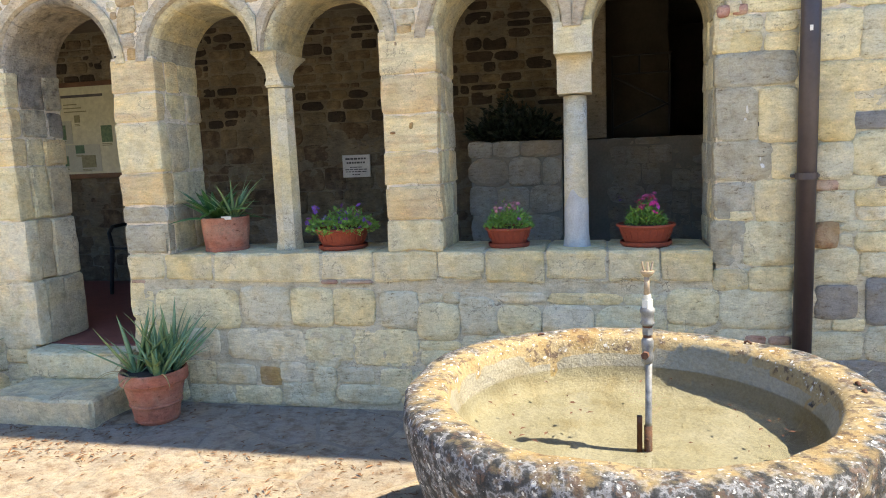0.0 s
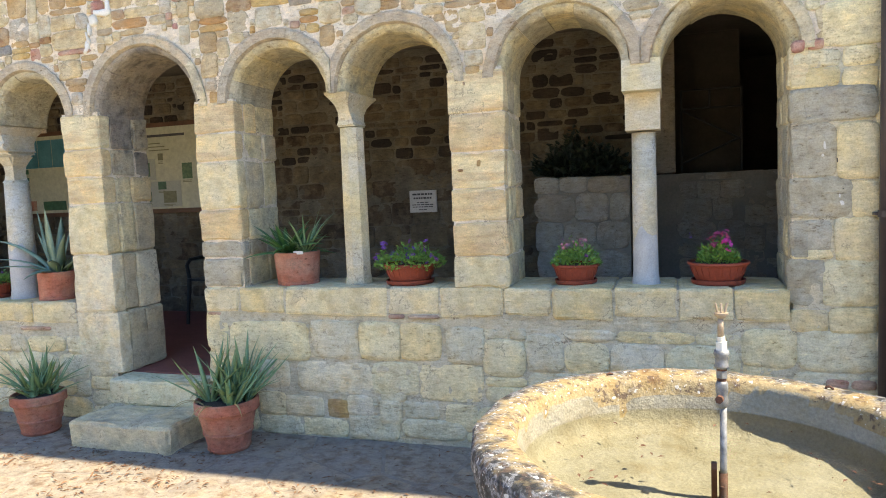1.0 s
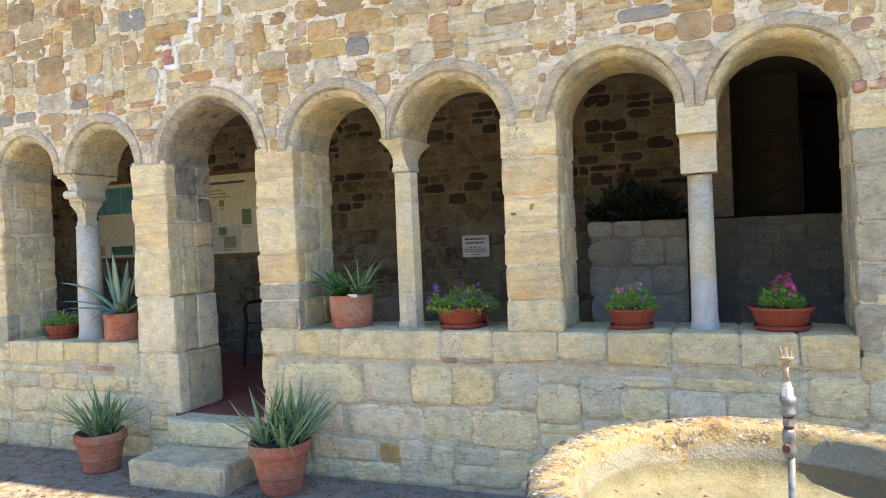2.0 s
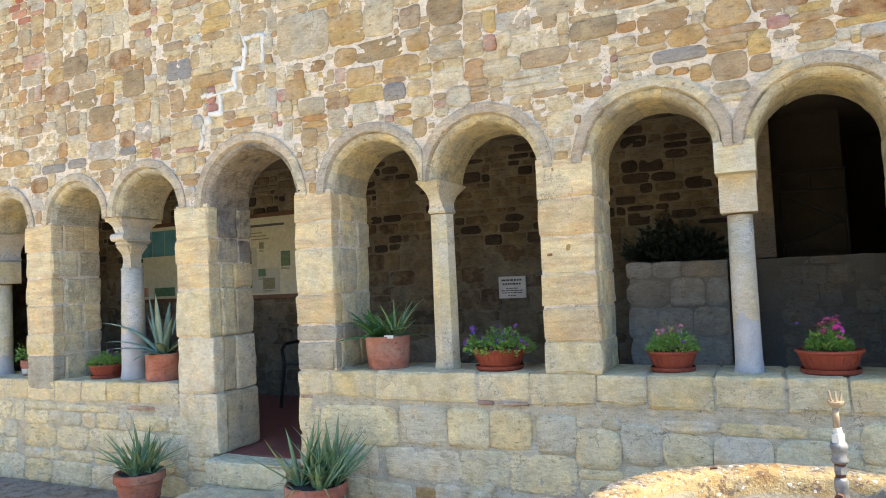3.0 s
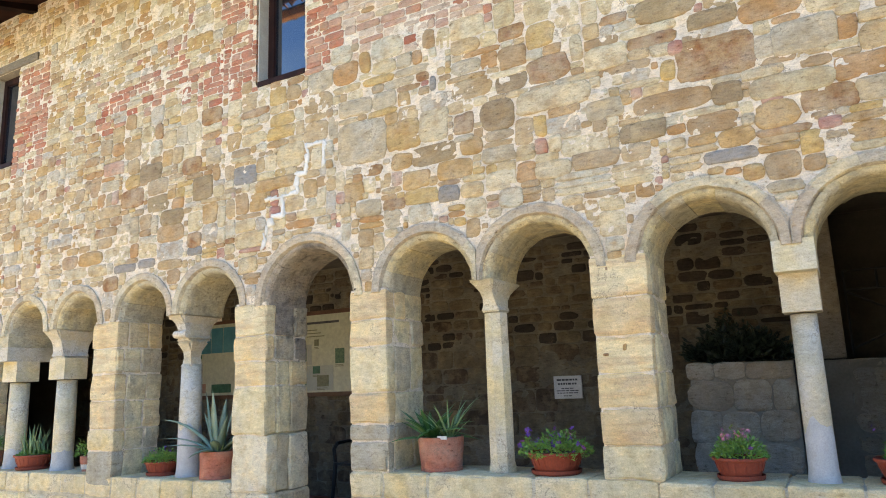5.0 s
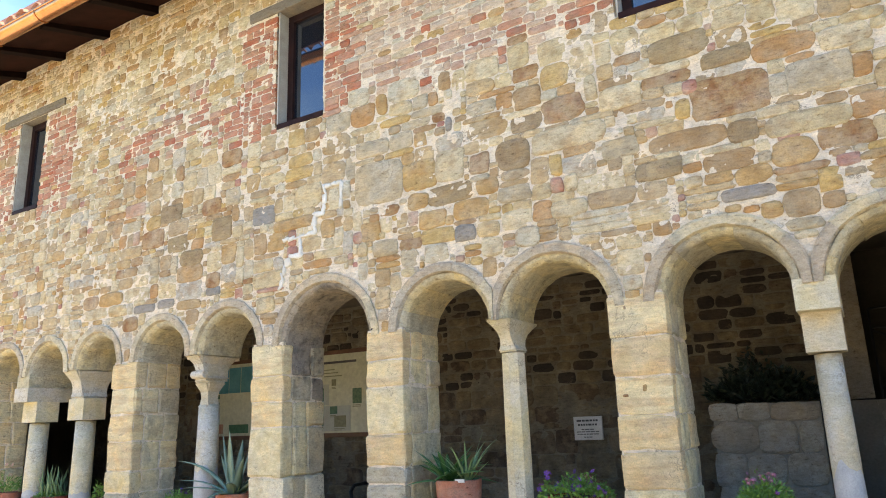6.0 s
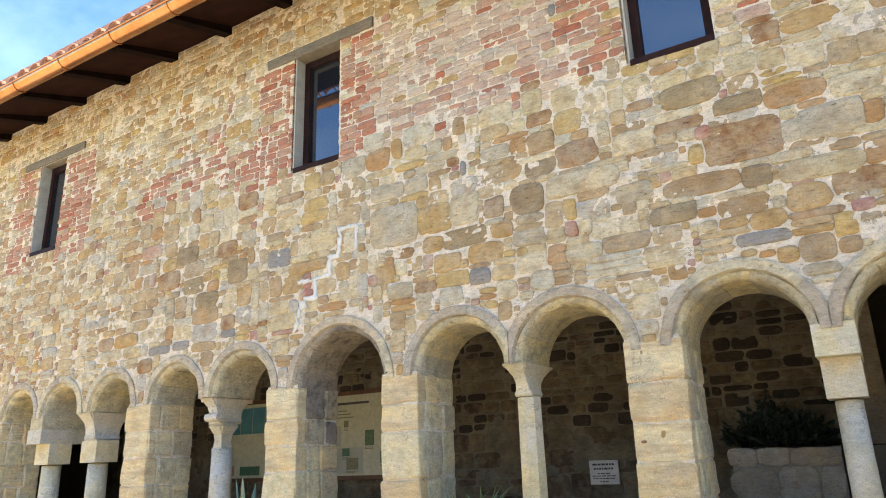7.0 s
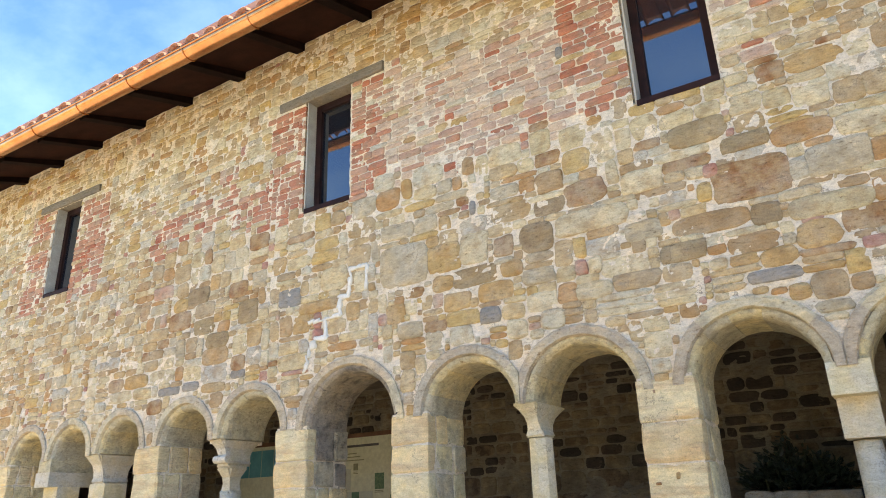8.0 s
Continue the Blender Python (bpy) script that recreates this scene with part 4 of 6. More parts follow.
KNOWN.append((RUST, [(-1.37, -1.2, 2.58, 2.65), (0.57, 0.97, 2.99, 3.22), (0.32, 0.58, 3.25, 3.32), (-3.34, -3.12, 3.18, 3.31), (-4.1, -3.81, 3.01, 3.17), (-4.54, -4.4, 3.19, 3.32), (2.16, 2.26, 0.92, 1.04)]))
KNOWN.append((SLATE, [(-0.94, -0.8, 2.57, 2.67), (-2.75, -2.52, 2.99, 3.13), (2.17, 2.35, 0.57, 0.73)]))
KNOWN.append((RED, [(0.54, 0.61, 3.17, 3.24), (0.97, 1.06, 2.79, 2.85), (1.21, 1.3, 2.6, 2.65), (-4.36, -4.09, 3.35, 3.46), (-2.38, -2.28, 2.68, 2.76), (2.16, 2.25, 1.2, 1.24)]))
KNOWN.append((LOWER, [(-0.92, -0.61, 0.49, 0.71), (-0.6, -0.35, 0.49, 0.71), (-0.34, -0.1, 0.5, 0.7), (-0.06, 0.15, 0.49, 0.69), (0.18, 0.61, 0.52, 0.76), (0.63, 0.92, 0.53, 0.76), (0.94, 1.35, 0.53, 0.77), (1.73, 2.07, 0.52, 0.71), (1.48, 1.72, 0.53, 0.71), (-0.53, -0.24, 0.29, 0.47), (-0.23, 0.14, 0.27, 0.47), (-0.08, 0.1, 0.1, 0.24), (-0.49, -0.36, 0.12, 0.24), (-0.34, -0.13, 0.16, 0.24), (-1.5, -0.94, 0.47, 0.7), (-1.3, -1.13, 0.12, 0.26), (1.87, 2.06, 0.71, 0.82), (-1.01, -0.71, 0.01, 0.11), (-0.69, -0.38, 0.01, 0.14), (-0.35, 0.03, 0.04, 0.14)]))
KNOWN.append((LOWER, [(1.84, 2.08, 0.84, 1.05), (2.16, 2.31, 1.25, 1.42), (2.16, 2.32, 1.05, 1.19), (2.16, 2.35, 0.76, 0.91)]))
KNOWN.append((PALE, [(-1.03, -0.53, 0.28, 0.46), (-1.12, -0.87, 0.13, 0.24), (-0.7, -0.54, 0.15, 0.26), (-1.3, -1.09, 0.3, 0.46)]))
KNOWN.append((SILL, [(1.7, 1.86, 0.71, 0.81), (1.9, 2.07, 1.44, 1.69), (1.96, 2.07, 1.26, 1.42), (1.89, 2.07, 1.05, 1.25), (2.15, 2.31, 1.43, 1.66), (1.7, 1.9, 1.87, 1.95), (1.92, 2.06, 1.86, 1.94)]))
KNOWN.append((PIER_GREY, [(1.7, 2.06, 1.71, 1.86), (1.71, 1.89, 1.45, 1.7), (1.7, 1.96, 1.26, 1.44), (1.7, 1.87, 1.1, 1.24), (1.69, 1.84, 0.84, 1.06)]))
SPECIAL = [
    (-2.69, -2.41, 2.45, 2.485, RED), (-3.24, -2.95, 0.605, 0.635, RED),
    (-0.985, -0.935, 3.33, 3.44, SLATE), (-0.26, -0.21, 4.29, 4.38, SLATE), (0.66, 0.93, 2.51, 2.585, SLATE), (-1.82, -1.33, 2.455, 2.52, SLATE),
    (-0.27, 0.08, 2.36, 2.50, SLATE), (-3.25, -3.08, 2.50, 2.57, SLATE), (-4.15, -3.86, 2.45, 2.53, SLATE), (-3.84, -3.62, 2.46, 2.54, SLATE)]
for a, b, c, d, m in SPECIAL:
    if not any(in_opening(a + (b - a) * u, c + (d - c) * v) for u in (0, 1) for v in (0, 1)):
        mas.stone(a, b, c, d, rng, m, proud=0.016)
        RESERVED.append((a, b, c, d))

for m, ranges in KNOWN:
    for a, b, c, d in ranges:
        if not any(in_opening(a + (b - a) * u, c + (d - c) * v) for u in (0.1, 0.9) for v in (0.1, 0.9)):
            low_ = c < 2
            mas.stone(a - 0.008, b + 0.008, c - 0.008, d + 0.008, rng, m, proud=0.012 if low_ else 0.011, rough=0.12 if low_ or m is FLATSTONE else 0.2)
            RESERVED.append((a, b, c, d))
for a, b, c, d in ((1.70, 1.76, 2.03, 2.09), (1.77, 1.84, 2.04, 2.09), (-0.41, -0.31, 0.735, 0.762), (-0.29, -0.10, 0.737, 0.76), (1.85, 1.95, 0.43, 0.48), (1.96, 2.07, 0.43, 0.48), (-1.65, -1.55, 0.735, 0.757)):
    mas.stone(a, b, c, d, rng, RED, "brick", 0.020)
def lower_size(x, z):
    return rng.uniform(0.14, 0.46), rng.uniform(0.09, 0.23)


def lower_stone(a, b, c, d):
    m = SLATE if a > 1.7 and rng.random() < 0.10 else PALE if rng.random() < 0.14 else LOWER
    mas.stone(a, b, c, d, rng, m, proud=0.011, rough=0.16 if a < 1.7 else 0.12)


rubble(DOOR[1] + 0.01, 1.70, 0.0, SILL_Z - 0.165, 0.03, lower_size, rng, in_opening, RESERVED, lower_stone)
rubble(-6.75, DOOR[0] - 0.01, 0.0, SILL_Z_WEST - 0.155, 0.03, lower_size, rng, in_opening, RESERVED, lower_stone)
rubble(WEST, -6.76, 0.0, 2.02, 0.03, lower_size, rng, in_opening, RESERVED, lower_stone)
rubble(1.70, 4.5, 0.0, 2.5, 0.03, lower_size, rng, in_opening, RESERVED, lower_stone)
# brick repairs about and between the windows: x and z ranges, share of brick, its material
BRICKWORK = [(-6.80, -6.33, 3.62, 4.80, 0.95, BRICK), (-5.86, -5.30, 3.66, 4.70, 0.9, BRICK), (-2.95, -2.53, 3.70, 4.80, 0.95, BRICK), (-2.05, -1.72, 3.78, 4.75, 0.8, BRICK),
             (-4.45, -2.75, 3.78, 4.15, 0.7, BRICK), (-3.5, -2.8, 4.05, 4.45, 0.3, BRICK), (-1.75, -0.25, 3.66, 4.62, 0.85, BRICK_PALE), (-0.3, 0.22, 3.74, 4.75, 0.85, BRICK), (0.72, 1.15, 3.85, 4.75, 0.8, BRICK_PALE),
             (1.15, 2.3, 4.0, 4.9, 0.5, BRICK_PALE), (-1.75, 0.1, 4.6, 4.95, 0.3, BRICK_PALE)]


def brickwork(x, z):
    p = Vector((x * 2.3, 4.0, z * 3.1))
    x, z = x + 0.13 * noise.noise(p), z + 0.12 * noise.noise(p + Vector((9, 0, 0)))
    for a, b, c, d, share, m in BRICKWORK:
        if a < x < b and c < z < d:
            return share, m
    return 0.0, None


def upper_size(x, z):
    share, m = brickwork(x, z)
    if rng.random() < share + 0.1 * (share > 0):
        return rng.uniform(0.08, 0.22), 0.062
    if z < 2.62:
        return rng.uniform(0.14, 0.38), rng.uniform(0.08, 0.14)
    if z > 3.75 or x < -4.5:
        return rng.uniform(0.06, 0.22), rng.uniform(0.05, 0.13)
    return (rng.uniform(0.05, 0.12), rng.uniform(0.04, 0.09)) if rng.random() < 0.3 else (rng.uniform(0.11, 0.30), rng.uniform(0.09, 0.17))


def upper_stone(a, b, c, d):
    share, m = brickwork((a + b) / 2, (c + d) / 2)
    if d - c < 0.085 and rng.random() < share:
        mas.stone(a + 0.002, b - 0.002, c + 0.002, d - 0.002, rng, BRICK if m is BRICK_PALE and rng.random() < 0.16 else m, "brick", 0.008, 0.12)
        return
    m, k = UPPER, rng.random()
    if (b - a) < 0.10 and k < 0.10:
        m = RED
    elif k < 0.05:
        m = RUST
    elif k < 0.10:
        m = OCHRE
    elif k < 0.17:
        m = FLATSTONE
    # the top of the wall is thickly smeared with mortar
    mas.stone(a, b, c, d, rng, m, proud=0.0095 if c < 3.7 else 0.008 if c < 4.4 else 0.0055, rough=0.30)


rubble(-8.8, 4.5, 2.06, TOP - 0.02, 0.021, upper_size, rng, lambda x, z: in_opening(x, z, 0.006), RESERVED, upper_stone)
mas.finish()

# ---- windows ----
for i, (a, b) in enumerate(WINDOWS):
    w = thing("window_%d" % (i + 1), "brown-framed upper window with a grey cement reveal and stone lintel", "window", group="upper windows", kind="structure")
    z0, z1 = WIN_Z
    bm = box(a + 0.001, a + 0.012, 0.0, 0.3, z0, z1)
    part("reveal", bm, PLASTER, w)
    part("lintel", box(a - 0.32, b + 0.34, -0.022, 0.3, z1 - 0.008, z1 + 0.075, 0.008, 0.006, rng), LINTEL, w)
    part("window_sill", box(a + 0.012, b, -0.012, 0.3, z0 - 0.016, z0 + 0.024), DARKWOOD, w)
    fr = bmesh.new()
    y0, y1 = 0.10, 0.16
    add_box(fr, a + 0.012, a + 0.07, y0, y1, z0 + 0.02, z1, 0.004)
    add_box(fr, b - 0.06, b, y0, y1, z0 + 0.02, z1, 0.004)
    add_box(fr, a + 0.07, b - 0.06, y0, y1, z0 + 0.02, z0 + 0.08, 0.004)
    add_box(fr, a + 0.07, b - 0.06, y0, y1, z1 - 0.07, z1, 0.004)
    part("window_frame", fr, DARKWOOD, w)
    part("pane", box(a + 0.06, b - 0.05, 0.128, 0.134, z0 + 0.07, z1 - 0.06), GLASS, w)
room = new("upper_room", bm_mesh("upper_room", box(WEST, EAST, DEPTH + 0.0, 4.8, 2.95, TOP + 0.1), INNER_MORTAR))
tagged(room, "closed upper storey behind the windows", "room", kind="structure")

# ---- eaves ----
roof = thing("roof", "overhanging tiled roof with dark rafters and brown boards", "roof", kind="structure")
SL = -0.36


def sloped(x0, x1, y0, y1, z_at_wall, thick, bevel=0.0):
    bm = box(x0, x1, y0, y1, 0, thick, bevel)
    for v in bm.verts:
        v.co.z += z_at_wall - SL * v.co.y
    return bm


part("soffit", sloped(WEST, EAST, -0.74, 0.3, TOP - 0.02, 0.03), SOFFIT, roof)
part("roof_tiles", sloped(WEST, EAST, -0.80, 4.8, TOP + 0.02, 0.06), TILE, roof)
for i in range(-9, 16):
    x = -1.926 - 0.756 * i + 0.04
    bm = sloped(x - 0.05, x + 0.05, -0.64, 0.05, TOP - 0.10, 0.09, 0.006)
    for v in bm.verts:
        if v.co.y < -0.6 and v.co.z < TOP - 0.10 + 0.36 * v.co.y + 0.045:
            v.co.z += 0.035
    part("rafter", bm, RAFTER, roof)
gut = thing("gutter", "shiny copper half-round gutter along the eaves", "gutter", kind="structure")
bm = bmesh.new()
R = 0.075
GY, GZ = -0.80, 5.07
prev = None
for x in (WEST, EAST):
    row = []
    for k in range(13):
        a = math.pi + math.pi * k / 12
        row.append(bm.verts.new((x, GY + R * math.cos(a), GZ + R * math.sin(a))))
    for k in range(13):
        a = 2 * math.pi - math.pi * k / 12
        row.append(bm.verts.new((x, GY + (R - 0.004) * math.cos(a), GZ + (R - 0.004) * math.sin(a))))
    if prev:
        for k in range(len(row)):
            j = (k + 1) % len(row)
            bm.faces.new((prev[k], prev[j], row[j], row[k]))
    prev = row
part("trough", bm, COPPER, gut, smooth=True)
part("front_bead", tube([(WEST, GY - R, GZ), (EAST, GY - R, GZ)], 0.01, 8), COPPER, gut)
for i in range(-9, 16):
    x = -1.6 - 0.756 * i
    pts = [(x, GY + (R + 0.004) * math.cos(math.pi + math.pi * k / 8), GZ + (R + 0.004) * math.sin(math.pi + math.pi * k / 8)) for k in range(9)]
    part("bracket", tube([(x, GY - R - 0.004, GZ + 0.02)] + pts, 0.006, 6), COPPER, gut)

# clay tiles along the eave, and the fall of the gutter
bm = bmesh.new()
rows = []
for y in (-0.83, -0.45):
    for rad in (0.075, 0.062):
        rows.append([bm.verts.new((rad * math.cos(math.pi * k / 8), y, rad * 0.75 * math.sin(math.pi * k / 8) - SL * y)) for k in range(9)])
for a, b in ((0, 2), (1, 3), (0, 1), (2, 3)):
    for k in range(8):
        bm.faces.new((rows[a][k], rows[a][k + 1], rows[b][k + 1], rows[b][k]))
tile_mesh = bm_mesh("eave_tile", bm, TILE, True)
rng = random.Random(47)
for i in range(72):
    ob = under("eave_tile", tile_mesh, roof)
    ob.location = (-11.9 + 0.205 * i, rng.uniform(-0.015, 0.015), TOP - 0.002 + rng.uniform(-0.008, 0.008))
FALL, FALL_X = 0.02, -2.5
for ob in list(gut.children) + [o for o in roof.children if o.name.startswith("roof_tiles")]:
    for v in ob.data.vertices:
        v.co.z += FALL * (FALL_X - v.co.x)
for ob in roof.children:
    if ob.name.startswith("eave_tile"):
        ob.location.z += FALL * (FALL_X - ob.location.x)

# ---- downpipe ----
dp = thing("downpipe", "dark brown painted metal downpipe fixed to the wall", "downpipe")
part("pipe", tube([(2.10, -0.06, 0.38), (2.10, -0.06, 3.5)], 0.043, 20), PIPE, dp, smooth=True)
cl = part("clamp", tube([(2.10, -0.06, 1.255), (2.10, -0.06, 1.285)], 0.05, 20), PIPE, dp)
part("paint_splash", box(2.086, 2.10, -0.1045, -0.099, 1.93, 1.955, 0.002), WHITE_MORTAR, dp, "white paint splash")
part("clamp_bolt", box(2.04, 2.16, -0.05, 0.01, 1.262, 1.278, 0.003), PIPE, dp)

# ---- fountain basin ----
BX, BY = 1.25, -1.485
JX, JY = 1.295, -1.51     # the jet pipe stands off the centre
prof = [(0.0, 0.0), (0.42, 0.0), (0.52, 0.08), (0.60, 0.22), (0.66, 0.38), (0.70, 0.54), (0.715, 0.63), (0.712, 0.675), (0.698, 0.696), (0.66, 0.702), (0.62, 0.700),
        (0.588, 0.694), (0.572, 0.676), (0.566, 0.64), (0.56, 0.60), (0.552, 0.55), (0.535, 0.52), (0.49, 0.50), (0.40, 0.492), (0.2, 0.488), (0.0, 0.486)]
fine = []
for (r0, z0), (r1, z1) in zip(prof, prof[1:]):
    k = max(1, int(math.hypot(r1 - r0, z1 - z0) / 0.02))
    fine += [(r0 + (r1 - r0) * i / k, z0 + (z1 - z0) * i / k) for i in range(k)]
fine.append(prof[-1])
bm = lathe([(r * 1.012, z * 1.008) for r, z in fine], 160)
for v in bm.verts:
    d = math.hypot(v.co.x, v.co.y)
    n1 = noise.noise(v.co * 3.0) * 0.012 + noise.noise(v.co * 14.0) * 0.006 + noise.noise(v.co * 45) * 0.0025
    if d > 1e-4:
        v.co.x += v.co.x / d * n1
        v.co.y += v.co.y / d * n1
    v.co.z += (noise.noise(v.co * 5.0 + Vector((7, 3, 1))) * 0.010 + noise.noise(v.co * 25.0) * 0.004) * (1 if v.co.z > 0.05 else 0)
lich = []
for v in bm.verts:
    d = math.hypot(v.co.x, v.co.y)
    if v.co.z < 0.60 and d > 0.57 or v.co.z < 0.3:
        a = 0.42
    elif d > 0.575:
        a = 0.13 + 0.24 * max(0, (d - 0.60) / 0.11)
    else:
        a = -0.60
    lich.append(a)
me = bm_mesh("basin", bm, BASIN, True)
at = me.attributes.new("lichen", "FLOAT", "POINT")
at.data.foreach_set("value", lich)
fountain = thing("fountain_basin", "round carved stone fountain basin with lichen, rusty staples and shallow water", "fountain", (BX, BY, 0))
under("bowl", me, fountain)
part("water", lathe([(0.0, 0.585), (0.3, 0.585), (0.561, 0.585)], 64), WATER, fountain, "clear shallow greenish water", True)
rng = random.Random(51)
for ang, r in ((121, 0.645), (49, 0.655), (4, 0.655), (-2, 0.65)):
    a = radians(ang)
    x, y = r * math.cos(a), r * math.sin(a)
    t = (-math.sin(a) * 0.014, math.cos(a) * 0.014)
    part("iron_staple", tube([(x - t[0], y - t[1], 0.69), (x - t[0] * 0.8, y - t[1] * 0.8, 0.707), (x, y, 0.711), (x + t[0] * 0.8, y + t[1] * 0.8, 0.707), (x + t[0], y + t[1], 0.69)], 0.005, 6), IRON, fountain, "rusty iron staple")
vv, ff = [], []
for i in range(46):
    a, r = rng.uniform(0, 6.28), 0.5 * math.sqrt(rng.random())
    x, y, w, q = r * math.cos(a), r * math.sin(a), rng.uniform(0.004, 0.014), rng.uniform(0, 3)
    k = len(vv)
    c_, s_ = math.cos(q) * w, math.sin(q) * w
    vv += [(x - c_, y - s_, 0.586), (x + s_ * 0.4, y - c_ * 0.4, 0.589), (x + c_, y + s_, 0.587), (x - s_ * 0.4, y + c_ * 0.4, 0.589)]
    ff.append((k, k + 1, k + 2, k + 3))
tagged(under("floating_debris", mesh_of("floating_debris", vv, ff, IRON), fountain), kind="stuff")

jet = thing("water_jet_pipe", "upright galvanised fountain pipe with valve and three-pronged nozzle", "pipe", (JX, JY, 0))
part("standpipe", tube([(0.002, 0, 0.44), (0.004, 0, 0.78)], 0.0102, 16), STEEL, jet, smooth=True)
part("rusty_sleeve", tube([(0.002, 0, 0.45), (0.002, 0, 0.575)], 0.0125, 16), IRON, jet, "rusty pipe foot", True)
part("bracket_post", box(-0.032, -0.016, -0.008, 0.008, 0.44, 0.605, 0.002), IRON, jet)
vb = part("valve_body", lathe([(0, 0.775), (0.013, 0.775), (0.018, 0.783), (0.018, 0.80), (0.015, 0.812), (0.018, 0.826), (0.018, 0.848), (0.014, 0.856), (0, 0.856)], 16), STEEL, jet, smooth=True)
part("valve_nut", tube([(-0.006, -0.018, 0.807), (-0.01, -0.034, 0.807)], 0.012, 6), IRON, vb)
part("copper_ring", tube([(0, 0, 0.856), (0, 0, 0.866)], 0.013, 12), IRON, jet)
part("hex_coupling", tube([(0, 0, 0.866), (0, 0, 0.888)], 0.017, 6), STEEL, jet)
part("copper_ring", tube([(0, 0, 0.888), (0, 0, 0.895)], 0.015, 12), IRON, jet)
part("grey_coupling", lathe([(0, 0.895), (0.019, 0.895), (0.022, 0.903), (0.018, 0.910), (0.019, 0.930), (0.023, 0.938), (0.020, 0.95), (0, 0.95)], 18), STEEL, jet, smooth=True)
part("white_nut", tube([(0, 0, 0.95), (0, 0, 0.975)], 0.0175, 6), WHITE_PLASTIC, jet, "white plastic hex nut")
part("white_neck", tube([(0, 0, 0.975), (-0.002, 0, 0.99)], 0.012, 12), WHITE_PLASTIC, jet)
part("nozzle_stem", tube([(-0.002, 0, 0.985), (-0.002, 0, 1.05)], [0.009, 0.008], 12), NOZZLE, jet, "pale weathered nozzle stem", True)
part("nozzle_cup", lathe([(0, 1.045), (0.01, 1.045), (0.02, 1.056), (0.021, 1.062), (0, 1.062)], 16), NOZZLE, jet)
for dx, dy in ((-0.012, 0.003), (0, -0.006), (0.012, 0.003)):
    part("nozzle_prong", tube([(dx * 0.8, dy, 1.058), (dx * 1.3, dy, 1.09)], 0.003, 8), NOZZLE, jet)

# ---- pots and plants ----


def blade(base, azimuth, length, lean, width, curl, rng, segs=7, thick=0.25):
    """A tapering fleshy leaf with a channelled section."""
    v, f = [], []
    d = Vector((math.cos(azimuth), math.sin(azimuth), 0))
    side = Vector((-d.y, d.x, 0))
    p, ang = Vector(base), lean
    twist = rng.uniform(-0.25, 0.25)
    for i in range(segs + 1):
        t = i / segs
        w = width * (0.75 + 0.6 * t - 1.35 * t * t) if i < segs else 0.0006
        along = d * math.sin(ang) + Vector((0, 0, math.cos(ang)))
        up = along.cross(side).normalized()
        sd = (side + up * twist * t).normalized()
        v += [p - sd * w / 2 - up * w * 0.10, p + up * w * thick * 0.5, p + sd * w / 2 - up * w * 0.10, p + up * w * (thick * 0.5 - 0.22)]
        p = p + along * (length / segs)
        ang += curl / segs
    for i in range(segs):
        for k in range(4):
            a, b = i * 4 + k, i * 4 + (k + 1) % 4
            f.append((a, b, b + 4, a + 4))
    f.append((0, 1, 2, 3))
    return [tuple(q) for q in v], f


def leaves(parent, specs, material, name="leaf"):
    for v, f in specs:
        under(name, mesh_of(name, v, f, material, True), parent)


def tall_pot(name, label, place, r_rim, r_base, h, material=TERRACOTTA, tilt=(0, 0), category="plant pot"):
    p = thing(name, label, category, place)
    t = 0.012
    body = [(0, 0), (r_base, 0), (r_base * 1.02, 0.012), (r_base * 1.06, 0.02), (r_base + (r_rim - r_base) * 0.33, h * 0.36), (r_base + (r_rim - r_base) * 0.36, h * 0.375), (r_base + (r_rim - r_base) * 0.38, h * 0.40),
            (r_base + (r_rim - r_base) * 0.68, h * 0.70), (r_rim * 0.93, h * 0.79), (r_rim * 0.985, h * 0.80), (r_rim, h * 0.84), (r_rim, h * 0.97), (r_rim - 0.004, h), (r_rim - t, h), (r_rim - t - 0.004, h * 0.9), (0, h * 0.9)]
    bm = lathe(body, 40)
    bmesh.ops.rotate(bm, verts=bm.verts, matrix=Euler((tilt[0], tilt[1], 0)).to_matrix())
    part("pot", bm, material, p, smooth=False)
    for zz, rr in ((0.36, r_base + (r_rim - r_base) * 0.36), (0.06, r_base * 1.04), (0.80, r_rim * 0.975)):
        part("band", lathe([(rr - 0.004, zz * h - 0.010), (rr + 0.004, zz * h - 0.006), (rr + 0.006, zz * h), (rr + 0.005, zz * h + 0.006), (rr - 0.003, zz * h + 0.010)], 40), material, p)
    bm = lathe([(0, h * 0.925), (r_rim * 0.5, h * 0.93), (r_rim - t - 0.002, h * 0.915)], 24)
    part("soil", bm, SOIL, p)
    return p


